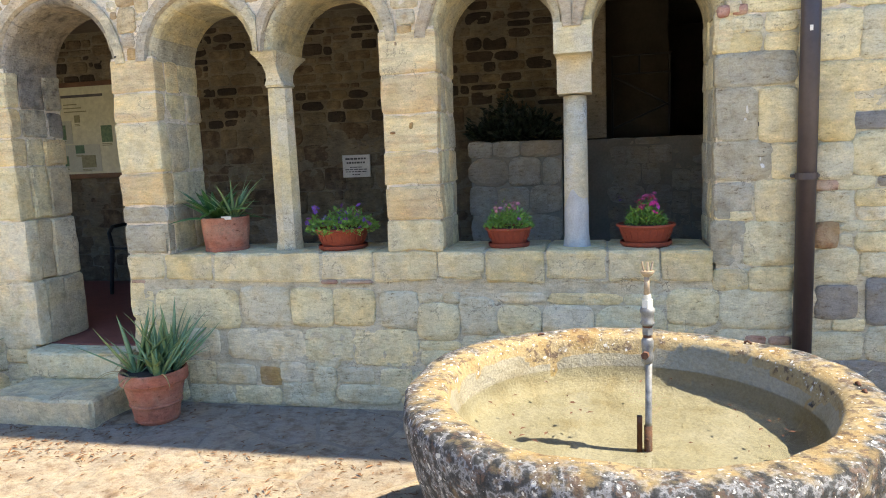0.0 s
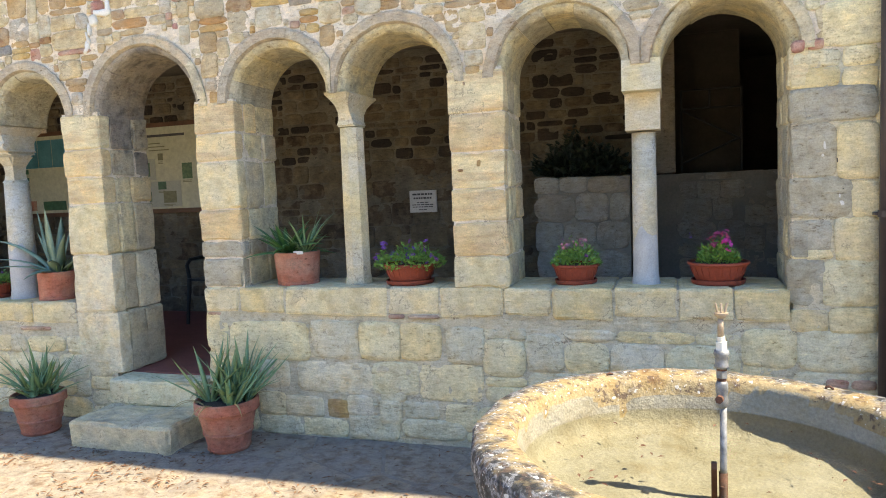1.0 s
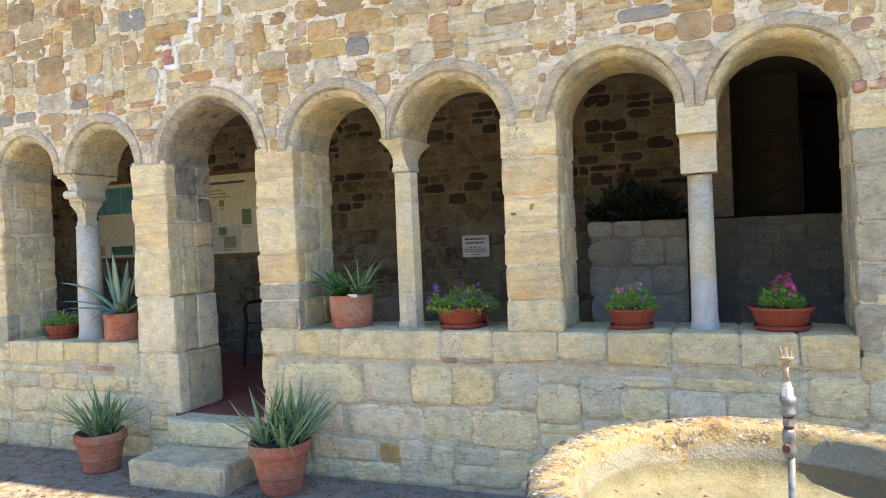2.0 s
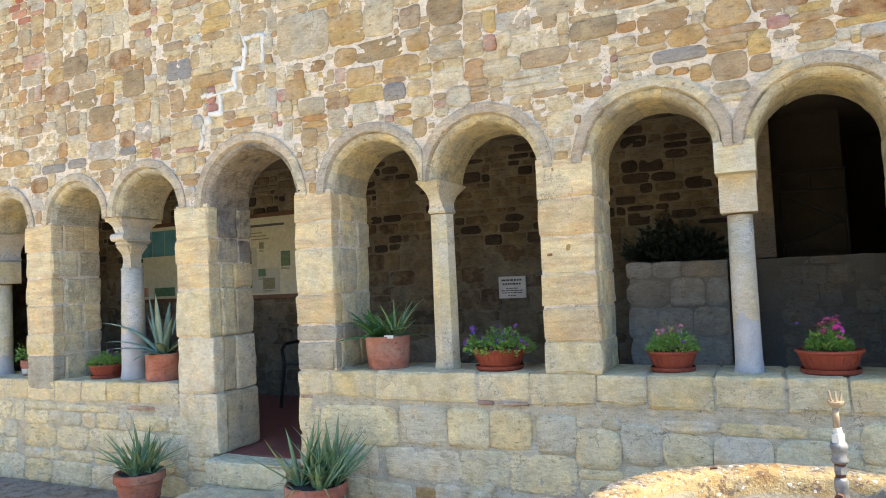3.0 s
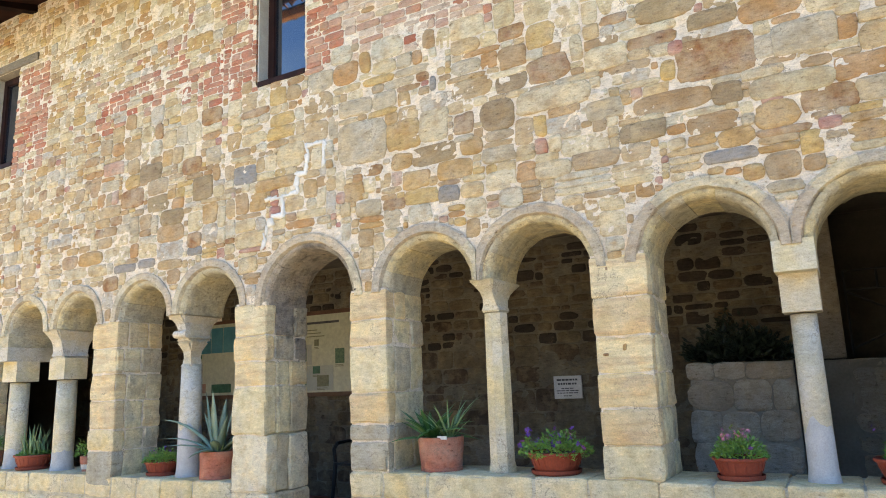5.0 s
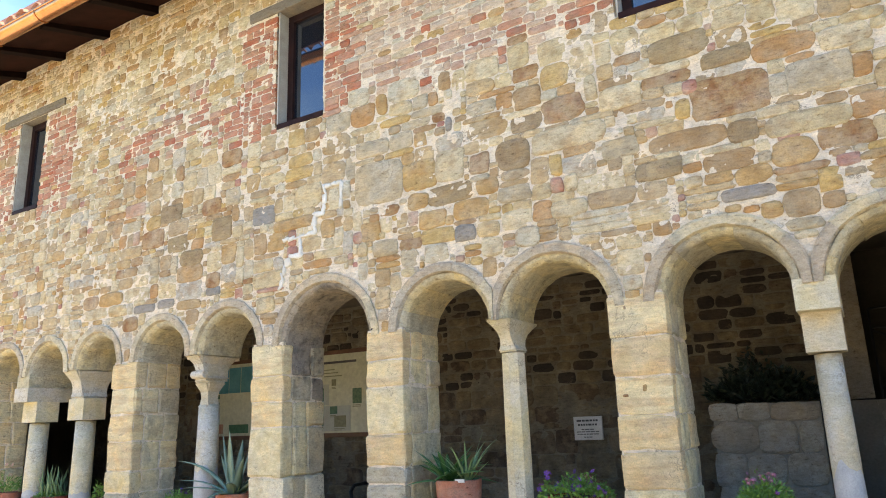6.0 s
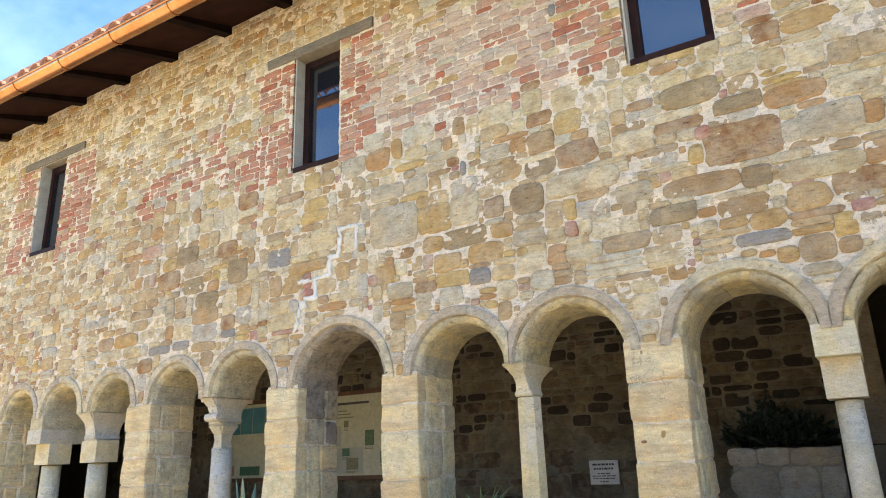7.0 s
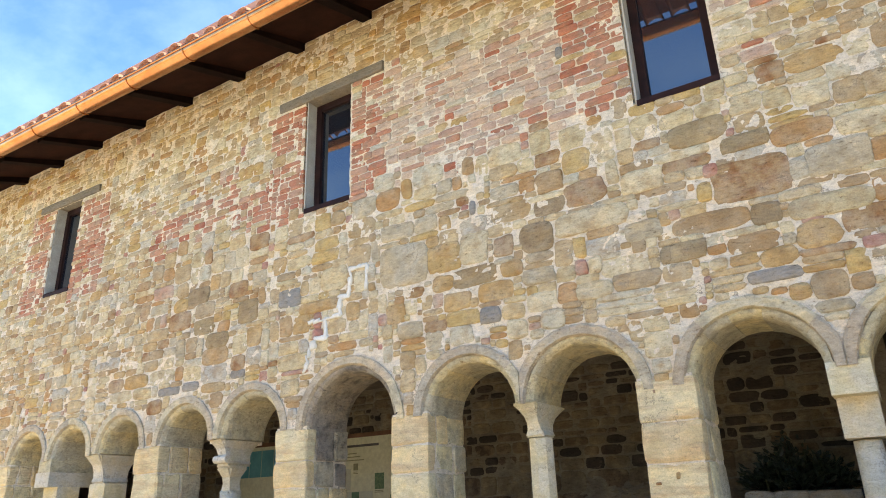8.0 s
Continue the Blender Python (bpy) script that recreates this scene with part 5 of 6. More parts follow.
def aloe_pot(place, r_rim, r_base, h, n, length, seed, label, material, dry=3):
    rng = random.Random(seed)
    p = tall_pot("potted_aloe", label, place, r_rim, r_base, h)
    specs, dead = [], []
    heads = [(rng.uniform(-0.6, 0.6) * r_rim, rng.uniform(-0.55, 0.55) * r_rim) for _ in range(6)] + [(0, 0)]
    for i in range(n):
        hx, hy = heads[i % len(heads)]
        az = rng.uniform(0, 2 * math.pi)
        ln = length * rng.uniform(0.45, 1.0)
        lean = rng.uniform(0.05, 1.05)
        b = blade((hx + 0.012 * math.cos(az), hy + 0.012 * math.sin(az), h * 0.9), az, ln, lean, rng.uniform(0.028, 0.048), rng.uniform(-0.1, 0.6), rng)
        specs.append(b)
    for i in range(dry):
        az = rng.uniform(0, 2 * math.pi)
        dead.append(blade((0.7 * r_rim * math.cos(az), 0.7 * r_rim * math.sin(az), h * 0.92), az, length * 0.5, 0.9, 0.016, 1.9, rng))
    leaves(p, specs, material)
    leaves(p, dead, DRY, "dry_leaf")
    return p


aloe_pot((-1.345, -0.29, 0.0), 0.185, 0.115, 0.30, 70, 0.44, 5, "terracotta pot of crowded green aloe on the paving", ALOE, 9)
aloe_pot((-2.79, -0.29, 0.0), 0.165, 0.108, 0.26, 60, 0.40, 6, "brown terracotta pot of grey-green aloe beside the steps", ALOE, 6)


def straight_pot(name, label, place, r, h, taper=0.9):
    p = thing(name, label, "plant pot", place)
    rb = r * taper
    bm = lathe([(0, 0), (rb, 0), (rb * 1.01, 0.004), (rb * 1.01, 0.02), (rb * 0.99, 0.026), (rb * 1.0, 0.03), (r * 0.97, h * 0.6), (r, h - 0.004), (r - 0.004, h), (r - 0.012, h), (r - 0.014, h * 0.9), (0, h * 0.9)], 40)
    part("pot", bm, TERRACOTTA, p)
    part("soil", lathe([(0, h * 0.93), (r - 0.014, h * 0.92)], 20), SOIL, p)
    return p


rng = random.Random(71)
p = straight_pot("potted_agave", "smooth terracotta pot with a dark green agave and a spiky aloe", (-1.085, 0.17, SILL_Z), 0.143, 0.205)
specs = [blade((-0.05 + 0.01 * math.cos(a), -0.02 + 0.01 * math.sin(a), 0.19), a, rng.uniform(0.24, 0.34), rng.uniform(0.35, 1.40), 0.064, rng.uniform(0.2, 1.1), rng) for a in [i * 2.4 for i in range(24)]]
leaves(p, specs, ALOE_DARK)
specs = [blade((0.06 + 0.015 * math.cos(a), 0.0 + 0.015 * math.sin(a), 0.19), a, rng.uniform(0.2, 0.34), rng.uniform(0.2, 0.95), 0.022, rng.uniform(0.1, 0.9), rng) for a in [i * 2.4 for i in range(22)]]
leaves(p, specs, ALOE)
part("label_tag", box(0.045, 0.11, -0.125, -0.118, 0.195, 0.215, 0.002), WHITE_PLASTIC, p, "small white plant tag")

p = straight_pot("potted_agave", "orange terracotta pot with a large grey-green agave", (-3.035, 0.17, SILL_Z_WEST), 0.135, 0.20, 0.97)
specs = [blade((0.015 * math.cos(a), 0.015 * math.sin(a), 0.18), a, ln * 1.25, le, w * 1.55, cu, rng) for a, ln, le, w, cu in (
    (3.3, 0.50, 0.75, 0.045, 0.9), (3.6, 0.36, 1.0, 0.045, 0.7), (2.9, 0.30, 0.5, 0.04, 0.3), (4.2, 0.30, 1.1, 0.05, 0.6), (4.9, 0.28, 1.2, 0.06, 0.9), (5.4, 0.32, 0.9, 0.06, 0.9), (0.1, 0.30, 0.9, 0.06, 0.5),
    (0.8, 0.36, 0.25, 0.06, 0.1), (2.0, 0.34, 0.30, 0.06, -0.05), (3.4, 0.38, 0.22, 0.06, 0.0), (4.6, 0.38, 0.08, 0.06, 0.05), (5.8, 0.30, 0.45, 0.05, 0.5), (1.5, 0.28, 0.8, 0.05, 0.5))]
leaves(p, specs, ALOE_GREY)
specs = [blade((0.07 * math.cos(a), 0.07 * math.sin(a), 0.18), a, rng.uniform(0.08, 0.15), rng.uniform(0.2, 0.8), 0.014, 0.5, rng) for a in [i * 1.1 for i in range(16)]]
leaves(p, specs, ALOE, "offset_leaf")


def foliage_mesh(count, rx, ry, rz, size, rng, droop=0.0, broad=1.0):
    v, f = [], []
    for _ in range(count):
        a, u = rng.uniform(0, 2 * math.pi), math.sqrt(rng.random())
        lump = max(0.25, 0.7 + 0.9 * noise.noise(Vector((math.cos(a) * u * 3.2, math.sin(a) * u * 3.2, rx * 50))))
        z = rz * lump * (1 - u * u * 0.75) * rng.uniform(0.25, 1.0)
        c = Vector((rx * u * math.cos(a), ry * u * math.sin(a), z - droop * max(0, u - 0.8)))
        d = Vector((math.cos(a) * u + rng.uniform(-0.8, 0.8), math.sin(a) * u + rng.uniform(-0.8, 0.8), rng.uniform(-0.1, 1.0))).normalized()
        s_ = d.cross(Vector((rng.uniform(-1, 1), rng.uniform(-1, 1), 1))).normalized()
        ln, w = size * rng.uniform(0.6, 1.3), size * rng.uniform(0.10, 0.22) * broad
        up = d.cross(s_)
        k = len(v)
        v += [tuple(c), tuple(c + d * ln * 0.5 + s_ * w + up * w * 0.4), tuple(c + d * ln), tuple(c + d * ln * 0.5 - s_ * w + up * w * 0.4)]
        f += [(k, k + 1, k + 2), (k, k + 2, k + 3)]
    return v, f


def blossom_mesh(name, r, material, petals=5):
    v, f = [(0, 0, 0)], []
    for i in range(petals):
        a = 2 * math.pi * i / petals
        k = len(v)
        for da, q, z in ((-0.5, 0.6, 0.25), (-0.35, 1.0, 0.3), (0.35, 1.0, 0.3), (0.5, 0.6, 0.25)):
            v.append((r * q * math.cos(a + da), r * q * math.sin(a + da), r * z))
        f += [(0, k, k + 1), (0, k + 1, k + 2), (0, k + 2, k + 3)]
    return mesh_of(name, v, f, material)


def bowl_planter(place, r, h, label, seed, leafsize, height, flowers, spread=0.95):
    """flowers: (material, count, radius, z range)."""
    rng = random.Random(seed)
    p = thing("flower_bowl", label, "flower pot", place, "flower bowls on the sill")
    z0 = 0.022
    bm = lathe([(0, z0), (r * 0.72, z0), (r * 0.80, z0 + h * 0.3), (r * 0.92, z0 + h * 0.82), (r * 0.985, z0 + h * 0.84), (r, z0 + h * 0.88), (r, z0 + h * 0.97), (r * 0.985, z0 + h), (r * 0.94, z0 + h), (r * 0.92, z0 + h * 0.85), (0, z0 + h * 0.85)], 44)
    part("bowl", bm, TERRA_PLASTIC, p)
    part("saucer", lathe([(0, 0), (r * 0.80, 0), (r * 0.86, 0.010), (r * 0.88, 0.028), (r * 0.85, 0.028), (r * 0.82, 0.012), (0, 0.010)], 40), TERRA_PLASTIC, p)
    for k in range(22):
        a = 2 * math.pi * k / 22
        rib = box(-0.0016, 0.0016, -0.002, 0.002, z0 + h * 0.28, z0 + h * 0.74)
        for v in rib.verts:
            rr = r * (0.80 + 0.115 * (v.co.z - z0 - h * 0.3) / (h * 0.52)) + 0.0012
            x, y = v.co.x * 3.5, v.co.y
            v.co.x, v.co.y = (rr + y) * math.cos(a) - x * math.sin(a), (rr + y) * math.sin(a) + x * math.cos(a)
        part("rib", rib, TERRA_PLASTIC, p)
    part("soil", lathe([(0, z0 + h * 0.9), (r * 0.93, z0 + h * 0.89)], 20), SOIL, p)
    v, f = foliage_mesh(1100, r * spread * 1.08, r * spread * 1.08, height * 1.7, leafsize, rng, 0.12 if spread > 1 else 0.03, 1.9 if spread > 1 else 1.3)
    zt = z0 + h * 0.9
    fo = under("foliage", mesh_of("foliage", [(a, b, c + zt) for a, b, c in v], f, LEAF), p)
    for material, count, br, (za, zb), (xa, xb) in flowers:
        me = blossom_mesh("blossom", br, material)
        for _ in range(count):
            ob = under("blossom", me, p)
            x, y = rng.uniform(xa, xb) * r, rng.uniform(-0.85, 0.2) * r
            ob.location = (x, y, zt + rng.uniform(za, zb) * 1.35)
            ob.rotation_euler = (rng.uniform(0.3, 1.4), rng.uniform(-0.6, 0.6), rng.uniform(0, 6))
    return p


bowl_planter((-0.335, 0.18, SILL_Z), 0.165, 0.105, "terracotta-coloured bowl of trailing purple petunias", 81, 0.026, 0.085, [(PURPLE, 34, 0.016, (0.0, 0.10), (-1.1, 1.25)), (PINK, 2, 0.016, (0.05, 0.09), (0.3, 0.8))], 1.16)
bowl_planter((0.648, 0.18, SILL_Z), 0.131, 0.092, "terracotta-coloured bowl of feathery green plant with pale pink flowers", 82, 0.024, 0.085, [(PINK, 24, 0.010, (0.07, 0.11), (-0.6, 0.45)), (PURPLE, 2, 0.012, (0.03, 0.05), (0.4, 0.6))], 0.92)
bowl_planter((1.383, 0.18, SILL_Z), 0.153, 0.098, "terracotta-coloured bowl with magenta and dark pink flowers", 83, 0.024, 0.085, [(MAGENTA, 7, 0.019, (0.05, 0.09), (0.0, 0.4)), (CRIMSON, 26, 0.013, (0.07, 0.125), (-0.35, 0.35)), (PURPLE, 2, 0.008, (0.10, 0.12), (-0.95, -0.85))], 0.6)
bowl_planter((-3.67, 0.18, SILL_Z_WEST), 0.135, 0.09, "terracotta-coloured bowl of small green leaves and purple flowers", 84, 0.022, 0.075, [(PURPLE, 5, 0.011, (0.06, 0.10), (-0.2, 0.7))], 0.95)
p = bowl_planter((-5.42, 0.18, SILL_Z_WEST), 0.165, 0.11, "terracotta-coloured bowl crowded with upright green aloe", 85, 0.02, 0.04, [], 0.8)
rng = random.Random(86)
leaves(p, [blade((rng.uniform(-0.11, 0.11), rng.uniform(-0.08, 0.08), 0.11), rng.uniform(0, 6.28), rng.uniform(0.16, 0.30), rng.uniform(0.03, 0.5), 0.024, rng.uniform(0, 0.4), rng) for _ in range(42)], ALOE)
p = straight_pot("potted_shrub", "small terracotta pot with white paper wrap and a leafy shrub", (-4.66, 0.22, SILL_Z_WEST), 0.075, 0.13, 0.75)
part("paper_wrap", lathe([(0.062, 0.02), (0.072, 0.10)], 24), WHITE_PLASTIC, p)
v, f = foliage_mesh(260, 0.10, 0.10, 0.20, 0.035, rng)
under("foliage", mesh_of("foliage", [(a, b, c + 0.12) for a, b, c in v], f, LEAF), p)
p = straight_pot("potted_shrub", "small terracotta pot with red-flowering leafy plant", (-6.15, 0.2, SILL_Z_WEST), 0.11, 0.15, 0.8)
v, f = foliage_mesh(300, 0.13, 0.13, 0.26, 0.04, rng)
under("foliage", mesh_of("foliage", [(a, b, c + 0.14) for a, b, c in v], f, LEAF), p)
me = blossom_mesh("blossom", 0.02, RED)
for i in range(5):
    ob = under("blossom", me, p)
    ob.location = (rng.uniform(-0.1, 0.1), rng.uniform(-0.1, 0.0), rng.uniform(0.28, 0.42))
    ob.rotation_euler = (1.0, rng.uniform(-0.5, 0.5), 0)

# plants on the low wall, their leaf colour darkened for shade
rng = random.Random(91)
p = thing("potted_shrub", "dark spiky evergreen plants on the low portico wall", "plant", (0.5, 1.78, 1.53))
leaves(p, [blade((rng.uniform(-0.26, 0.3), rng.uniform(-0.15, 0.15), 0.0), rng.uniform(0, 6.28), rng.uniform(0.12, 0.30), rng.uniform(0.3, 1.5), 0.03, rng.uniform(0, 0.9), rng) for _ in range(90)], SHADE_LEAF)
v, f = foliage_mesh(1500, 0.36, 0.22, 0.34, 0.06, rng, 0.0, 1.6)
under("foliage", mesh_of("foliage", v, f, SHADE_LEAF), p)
p = thing("climbing_stem", "dark trailing plant stems beside the low portico wall", "plant", (0.915, 1.6, FLOOR_Z))
for k in range(4):
    part("stem", tube([(0.02 * k - 0.03, 0.02 * k, 0.0), (0.03 - 0.02 * k, 0.0, 0.45), (0.01 * k, 0.02, 0.85), (-0.05 + 0.02 * k, 0, 1.2)], 0.014, 8), BLACK, p)

# ---- portico things ----
pl = thing("wall_plaque", "small pale marble plaque with dark inscription on the portico wall", "plaque", (-1.0, BACK_Y - 0.03, 1.375))
part("slab", box(-0.13, 0.13, -0.01, 0.012, -0.10, 0.10, 0.004), MARBLE, pl)
rng = random.Random(93)
for zc, w, n_ in ((0.065, 0.10, 4), (0.03, 0.09, 3), (-0.01, 0.06, 3), (-0.03, 0.105, 6), (-0.05, 0.10, 5), (-0.075, 0.04, 2)):
    x = -w
    h = 0.008 if zc > 0.02 else 0.004
    while x < w - 0.01:
        q = min(rng.uniform(0.02, 0.05), w - x)
        part("lettering_bar", box(x, x + q - 0.007, -0.0125, -0.0095, zc - h, zc + h), INK, pl)
        x += q
for i, (x0, x1, blue) in enumerate(((-5.75, -4.85, True), (-4.55, -3.15, False))):
    b = thing("notice_board", "framed exhibition panel with blue header and small pictures" if blue else "framed cream exhibition panel with small green pictures", "notice board", (x0, BACK_Y - 0.04, 1.40), "notice boards")
    w = x1 - x0
    part("panel", box(0, w, 0, 0.02, 0.0, 0.84), BOARD, b)
    part("top_rail", box(-0.03, w + 0.03, -0.012, 0.03, 0.84, 0.885, 0.004), WOOD, b)
    part("bottom_rail", box(-0.03, w + 0.03, -0.012, 0.03, -0.045, 0.0, 0.004), WOOD, b)
    if blue:
        for k in range(4):
            part("print", box(0.06 + 0.2 * k, 0.25 + 0.2 * k, -0.004, 0.001, 0.50, 0.80), BOARD_BLUE, b)
        for k in range(4):
            part("print", box(0.05, 0.10, -0.004, 0.001, 0.44 - 0.09 * k, 0.49 - 0.09 * k), BOARD_DARK, b)
        part("print", box(0.06, 0.18, -0.004, 0.001, 0.03, 0.14), RED, b)
        part("print", box(0.28, 0.6, -0.004, 0.001, 0.03, 0.13), BOARD_DARK, b)
    else:
        part("heading_bar", box(0.35, 1.0, -0.004, 0.001, 0.74, 0.765), INK, b)
        for x, z, w_, h_ in ((0.30, 0.44, 0.09, 0.16), (0.46, 0.34, 0.09, 0.14), (0.30, 0.22, 0.12, 0.10), (0.47, 0.08, 0.08, 0.10), (0.64, 0.20, 0.10, 0.08), (0.70, 0.06, 0.16, 0.12), (0.66, 0.50, 0.06, 0.07), (0.95, 0.3, 0.12, 0.16), (1.15, 0.12, 0.15, 0.12), (0.08, 0.3, 0.1, 0.15)):
            part("print", box(x, x + w_, -0.004, 0.001, z, z + h_), rng.choice((BOARD_DARK, BOARD_GREEN, BOARD_OLIVE)), b)
            for q in range(2):
                part("caption_bar", box(x, x + w_ * rng.uniform(0.6, 1.0), -0.003, 0.001, z - 0.020 - 0.014 * q, z - 0.013 - 0.014 * q), BOARD_OLIVE, b)
        part("paper_sheet", box(0.40, 0.62, -0.0025, 0.001, 0.30, 0.52), BOARD_PAPER, b)
        part("paper_sheet", box(0.24, 0.92, -0.0022, 0.001, 0.02, 0.285), BOARD_PAPER, b)
        for q in range(3):
            part("caption_bar", box(0.55, 0.80 - 0.05 * q, -0.003, 0.001, 0.60 + 0.035 * q, 0.61 + 0.035 * q), BOARD_OLIVE, b)
ch = thing("armchair", "black moulded plastic garden armchair on the red floor", "chair", (-2.88, 1.92, FLOOR_Z))
part("seat", box(-0.24, 0.24, -0.22, 0.22, 0.40, 0.425, 0.01), PLASTIC_BLACK, ch)
part("backrest", sloped(-0.22, 0.22, 0.20, 0.225, 0.46, 0.40, 0.008), PLASTIC_BLACK, ch)
for sx in (-1, 1):
    part("armrest", tube([(sx * 0.26, -0.20, 0.43), (sx * 0.27, -0.21, 0.55), (sx * 0.27, -0.16, 0.60), (sx * 0.27, 0.05, 0.61), (sx * 0.24, 0.22, 0.63)], 0.018, 10), PLASTIC_BLACK, ch)
    for sy in (-1, 1):
        part("leg", tube([(sx * 0.25, sy * 0.21, 0.43), (sx * 0.28, sy * 0.24, 0.0)], [0.022, 0.016], 10), PLASTIC_BLACK, ch)
gate = thing("metal_gate", "thin black iron gate in the dark portico opening", "gate", (0, BACK_Y + 0.15, 0))
for pts in ([(1.24, 0, 1.53), (1.24, 0, 2.2)], [(1.24, 0, 2.2), (1.72, 0, 2.2)], [(1.24, 0, 2.05), (1.72, 0, 2.05)], [(1.46, 0, 2.05), (1.46, 0, 2.2)], [(1.70, 0, 1.53), (1.70, 0, 2.2)], [(1.24, 0, 2.04), (1.70, 0, 1.78)], [(1.24, 0, 1.6), (1.70, 0, 1.8)]):
    part("bar", tube(pts, 0.009, 8), BLACK, gate)

# ---- white lime patch and small marks on the wall ----
rng = random.Random(95)
patch = thing("lime_patch", "jagged white lime mortar repair on the upper wall", "wall patch", kind="structure")


def streak(pts, w, parent):
    for (x0, z0), (x1, z1) in zip(pts, pts[1:]):
        n = max(1, int(math.hypot(x1 - x0, z1 - z0) / 0.05))
        for i in range(n):
            xa, za = x0 + (x1 - x0) * i / n, z0 + (z1 - z0) * i / n
            xb, zb = x0 + (x1 - x0) * (i + 1) / n, z0 + (z1 - z0) * (i + 1) / n
            q = w * rng.uniform(0.6, 1.3)
            cx, cz = (xa + xb) / 2, (za + zb) / 2
            hx, hz = max(abs(xb - xa) * 0.65, q / 2), max(abs(zb - za) * 0.65, q / 2)
            v, f = stone_shape(cx - hx, cx + hx, cz - hz, cz + hz, rng, 0.017, 1.3)
            under("lime_daub", mesh_of("lime_daub", v, f, WHITE_MORTAR, True), parent)


streak([(-2.44, 2.46), (-2.40, 2.62), (-2.34, 2.68), (-2.25, 2.69), (-2.25, 2.82), (-2.11, 2.84), (-2.12, 2.95), (-2.03, 2.98), (-2.015, 3.17), (-1.865, 3.17), (-1.87, 2.98)], 0.034, patch)
streak([(-2.25, 2.82), (-2.42, 2.825)], 0.028, patch)
marks = thing("wall_marks", "small white scuffs and dark peg holes on the stone", "wall marks", kind="structure")
for x, z, w, h, m in ((0.165, 1.60, 0.022, 0.035, OCHRE), (0.06, 1.565, 0.03, 0.014, RUST), (0.10, 2.03, 0.014, 0.02, RUST), (1.842, 1.60, 0.012, 0.05, WHITE_MORTAR), (1.835, 1.55, 0.014, 0.02, WHITE_MORTAR), (1.905, 1.36, 0.012, 0.03, WHITE_MORTAR), (1.915, 1.32, 0.02, 0.03, WHITE_MORTAR), (1.897, 1.523, 0.009, 0.022, BLACK), (1.92, 1.39, 0.011, 0.008, BLACK), (0.07, 2.125, 0.02, 0.014, BLACK), (-1.60, 2.08, 0.02, 0.012, BLACK)):
    v, f = stone_shape(x - w / 2, x + w / 2, z - h / 2, z + h / 2, rng, 0.017 if x < 1 else 0.011, 0.5)
    under("mark", mesh_of("mark", v, f, m, True), marks)

# ---- paving ----
rng = random.Random(61)
pav = thing("pavement", "irregular worn stone paving along the arcade wall", "pavement", kind="structure")
cell = 0.42
pts = {}
for i in range(-12, 10):
    for j in range(-6, 2):
        pts[i, j] = (i * cell + rng.uniform(0.05, 0.95) * cell, j * cell + rng.uniform(0.05, 0.95) * cell)


def clip(poly, mx, my, nx, ny):
    out = []
    for (ax, ay), (bx, by) in zip(poly, poly[1:] + poly[:1]):
        da, db = (ax - mx) * nx + (ay - my) * ny, (bx - mx) * nx + (by - my) * ny
        if da <= 0:
            out.append((ax, ay))
        if (da < 0) != (db < 0):
            t = da / (da - db)
            out.append((ax + (bx - ax) * t, ay + (by - ay) * t))
    return out


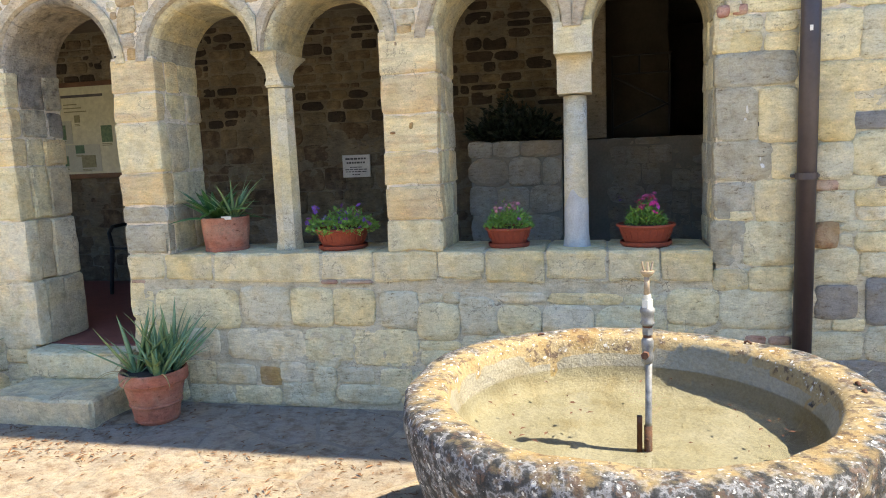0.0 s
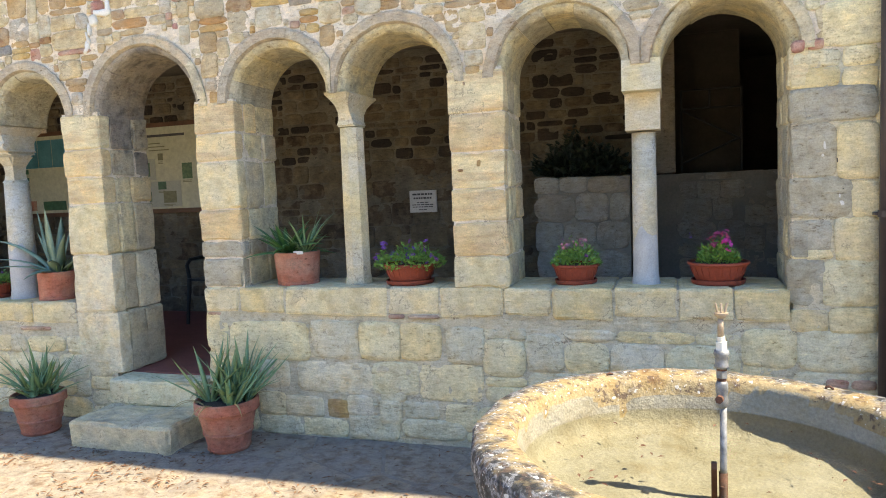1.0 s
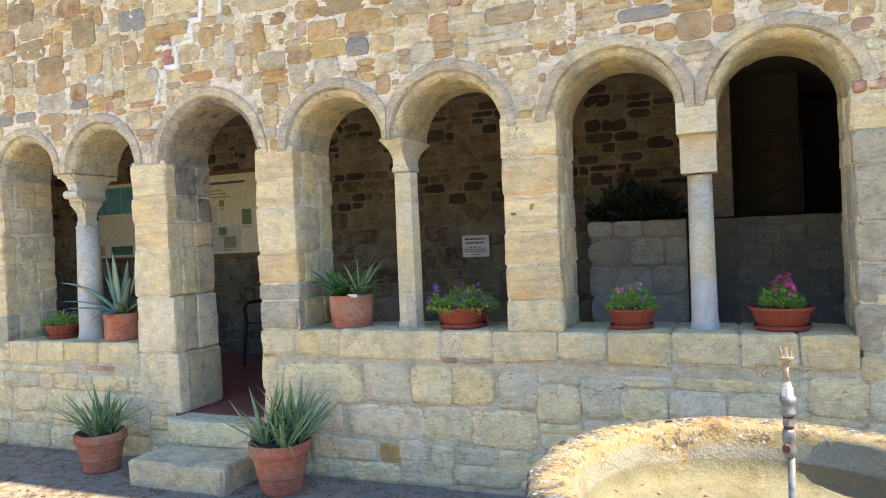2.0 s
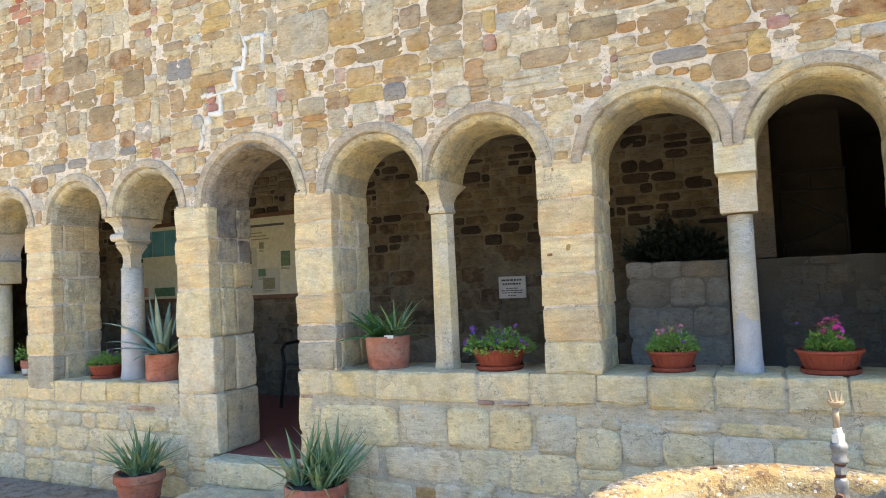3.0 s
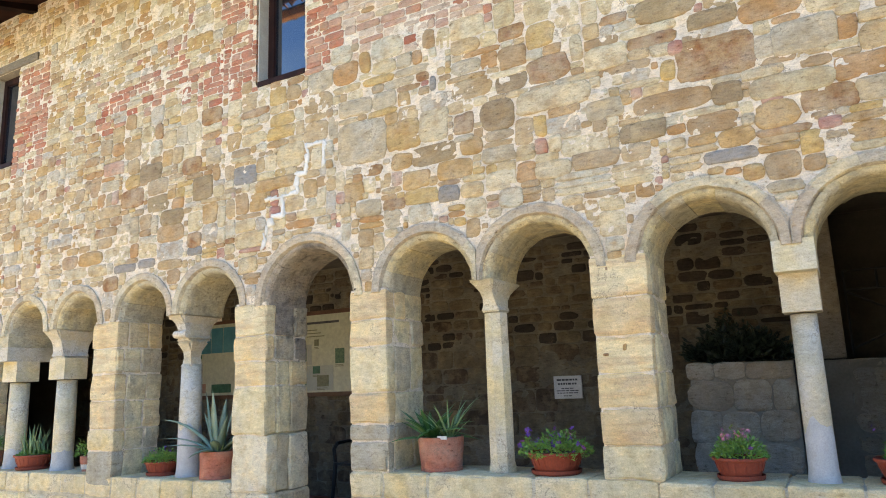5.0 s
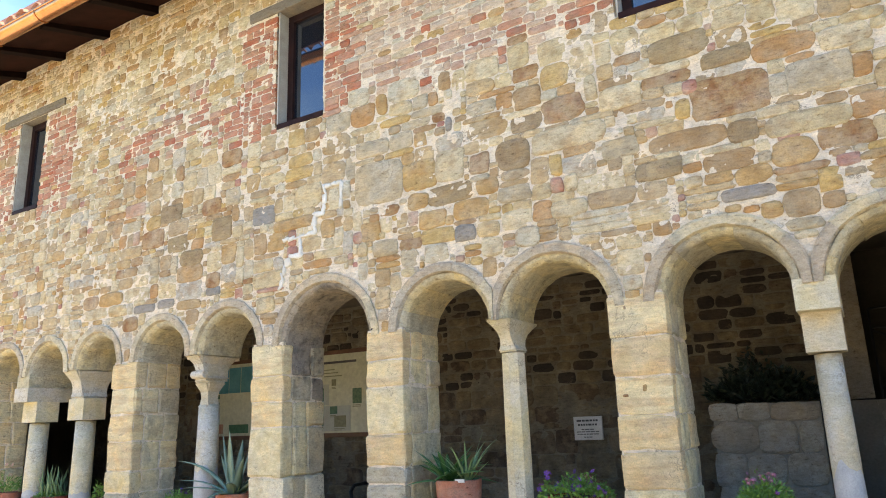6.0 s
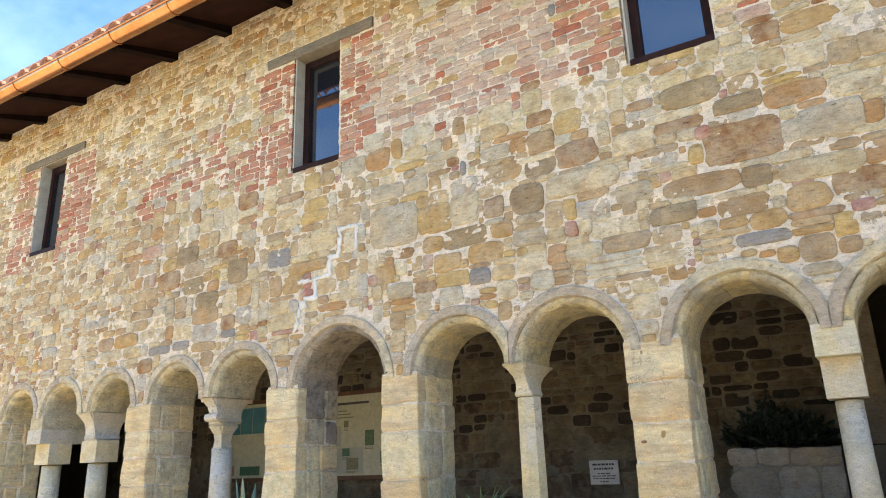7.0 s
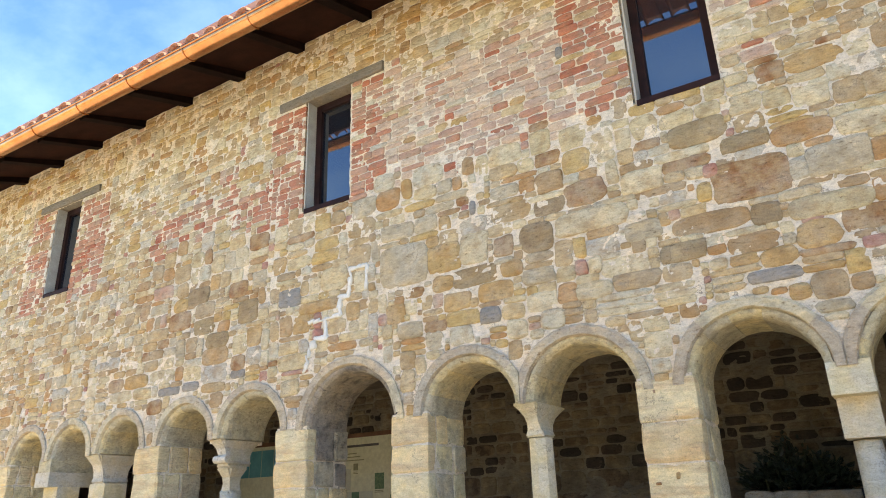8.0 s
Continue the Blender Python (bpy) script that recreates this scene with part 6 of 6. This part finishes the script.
for (i, j), (px, py) in pts.items():
    if not (-11 <= i <= 8 and -5 <= j <= 0):
        continue
    poly = [(px - 1, py - 1), (px + 1, py - 1), (px + 1, py + 1), (px - 1, py + 1)]
    for di in (-2, -1, 0, 1, 2):
        for dj in (-2, -1, 0, 1, 2):
            o = pts.get((i + di, j + dj))
            if o and (di or dj):
                nx, ny = o[0] - px, o[1] - py
                d = math.hypot(nx, ny)
                nx, ny = nx / d, ny / d
                poly = clip(poly, px + nx * (d / 2 - 0.004), py + ny * (d / 2 - 0.004), nx, ny)
    poly = clip(poly, 0, -0.004, 0, 1)
    if len(poly) < 3:
        continue
    n = len(poly)
    z = rng.uniform(-0.003, 0.003)
    cx, cy = sum(p_[0] for p_ in poly) / n, sum(p_[1] for p_ in poly) / n
    v = [(x, y, -0.03) for x, y in poly] + [(x, y, z - 0.003) for x, y in poly] + [(cx + (x - cx) * 0.95, cy + (y - cy) * 0.95, z) for x, y in poly]
    f = [(k, (k + 1) % n, (k + 1) % n + n, k + n) for k in range(n)] + [(k + n, (k + 1) % n + n, (k + 1) % n + 2 * n, k + 2 * n) for k in range(n)] + [tuple(range(2 * n, 3 * n))]
    under("paving_stone", mesh_of("paving_stone", v, f, FLAG), pav)

# ---- litter ----
v, f = [], []
heaps = [(rng.uniform(-3.5, 0.8), rng.uniform(-1.6, -0.5)) for _ in range(26)]
for i in range(1500):
    x, y = rng.uniform(-4.5, 1.2), -0.08 - 1.6 * rng.random() ** 1.3
    if i % 3:
        hx, hy = heaps[i % len(heaps)]
        x, y = hx + rng.gauss(0, 0.12), min(hy + rng.gauss(0, 0.07), -0.05)
    q, w = rng.uniform(0, 6.28), rng.uniform(0.004, 0.026)
    t = w * rng.uniform(0.08, 0.35)
    k = len(v)
    c_, s_ = math.cos(q), math.sin(q)
    zz = 0.005
    v += [(x - c_ * w, y - s_ * w, zz), (x + s_ * t, y - c_ * t, zz + 0.005), (x + c_ * w, y + s_ * w, zz + 0.002), (x - s_ * t, y + c_ * t, zz + 0.006)]
    f += [(k, k + 1, k + 2), (k, k + 2, k + 3)]
lit = new("leaf_litter", mesh_of("leaf_litter", v, f, plain_material("dead_leaf", (0.09, 0.04, 0.02), (0.25, 0.125, 0.06), 20, 0.8)))
tagged(lit, "scattered dry leaves and twigs on the paving", "leaf litter", kind="stuff")
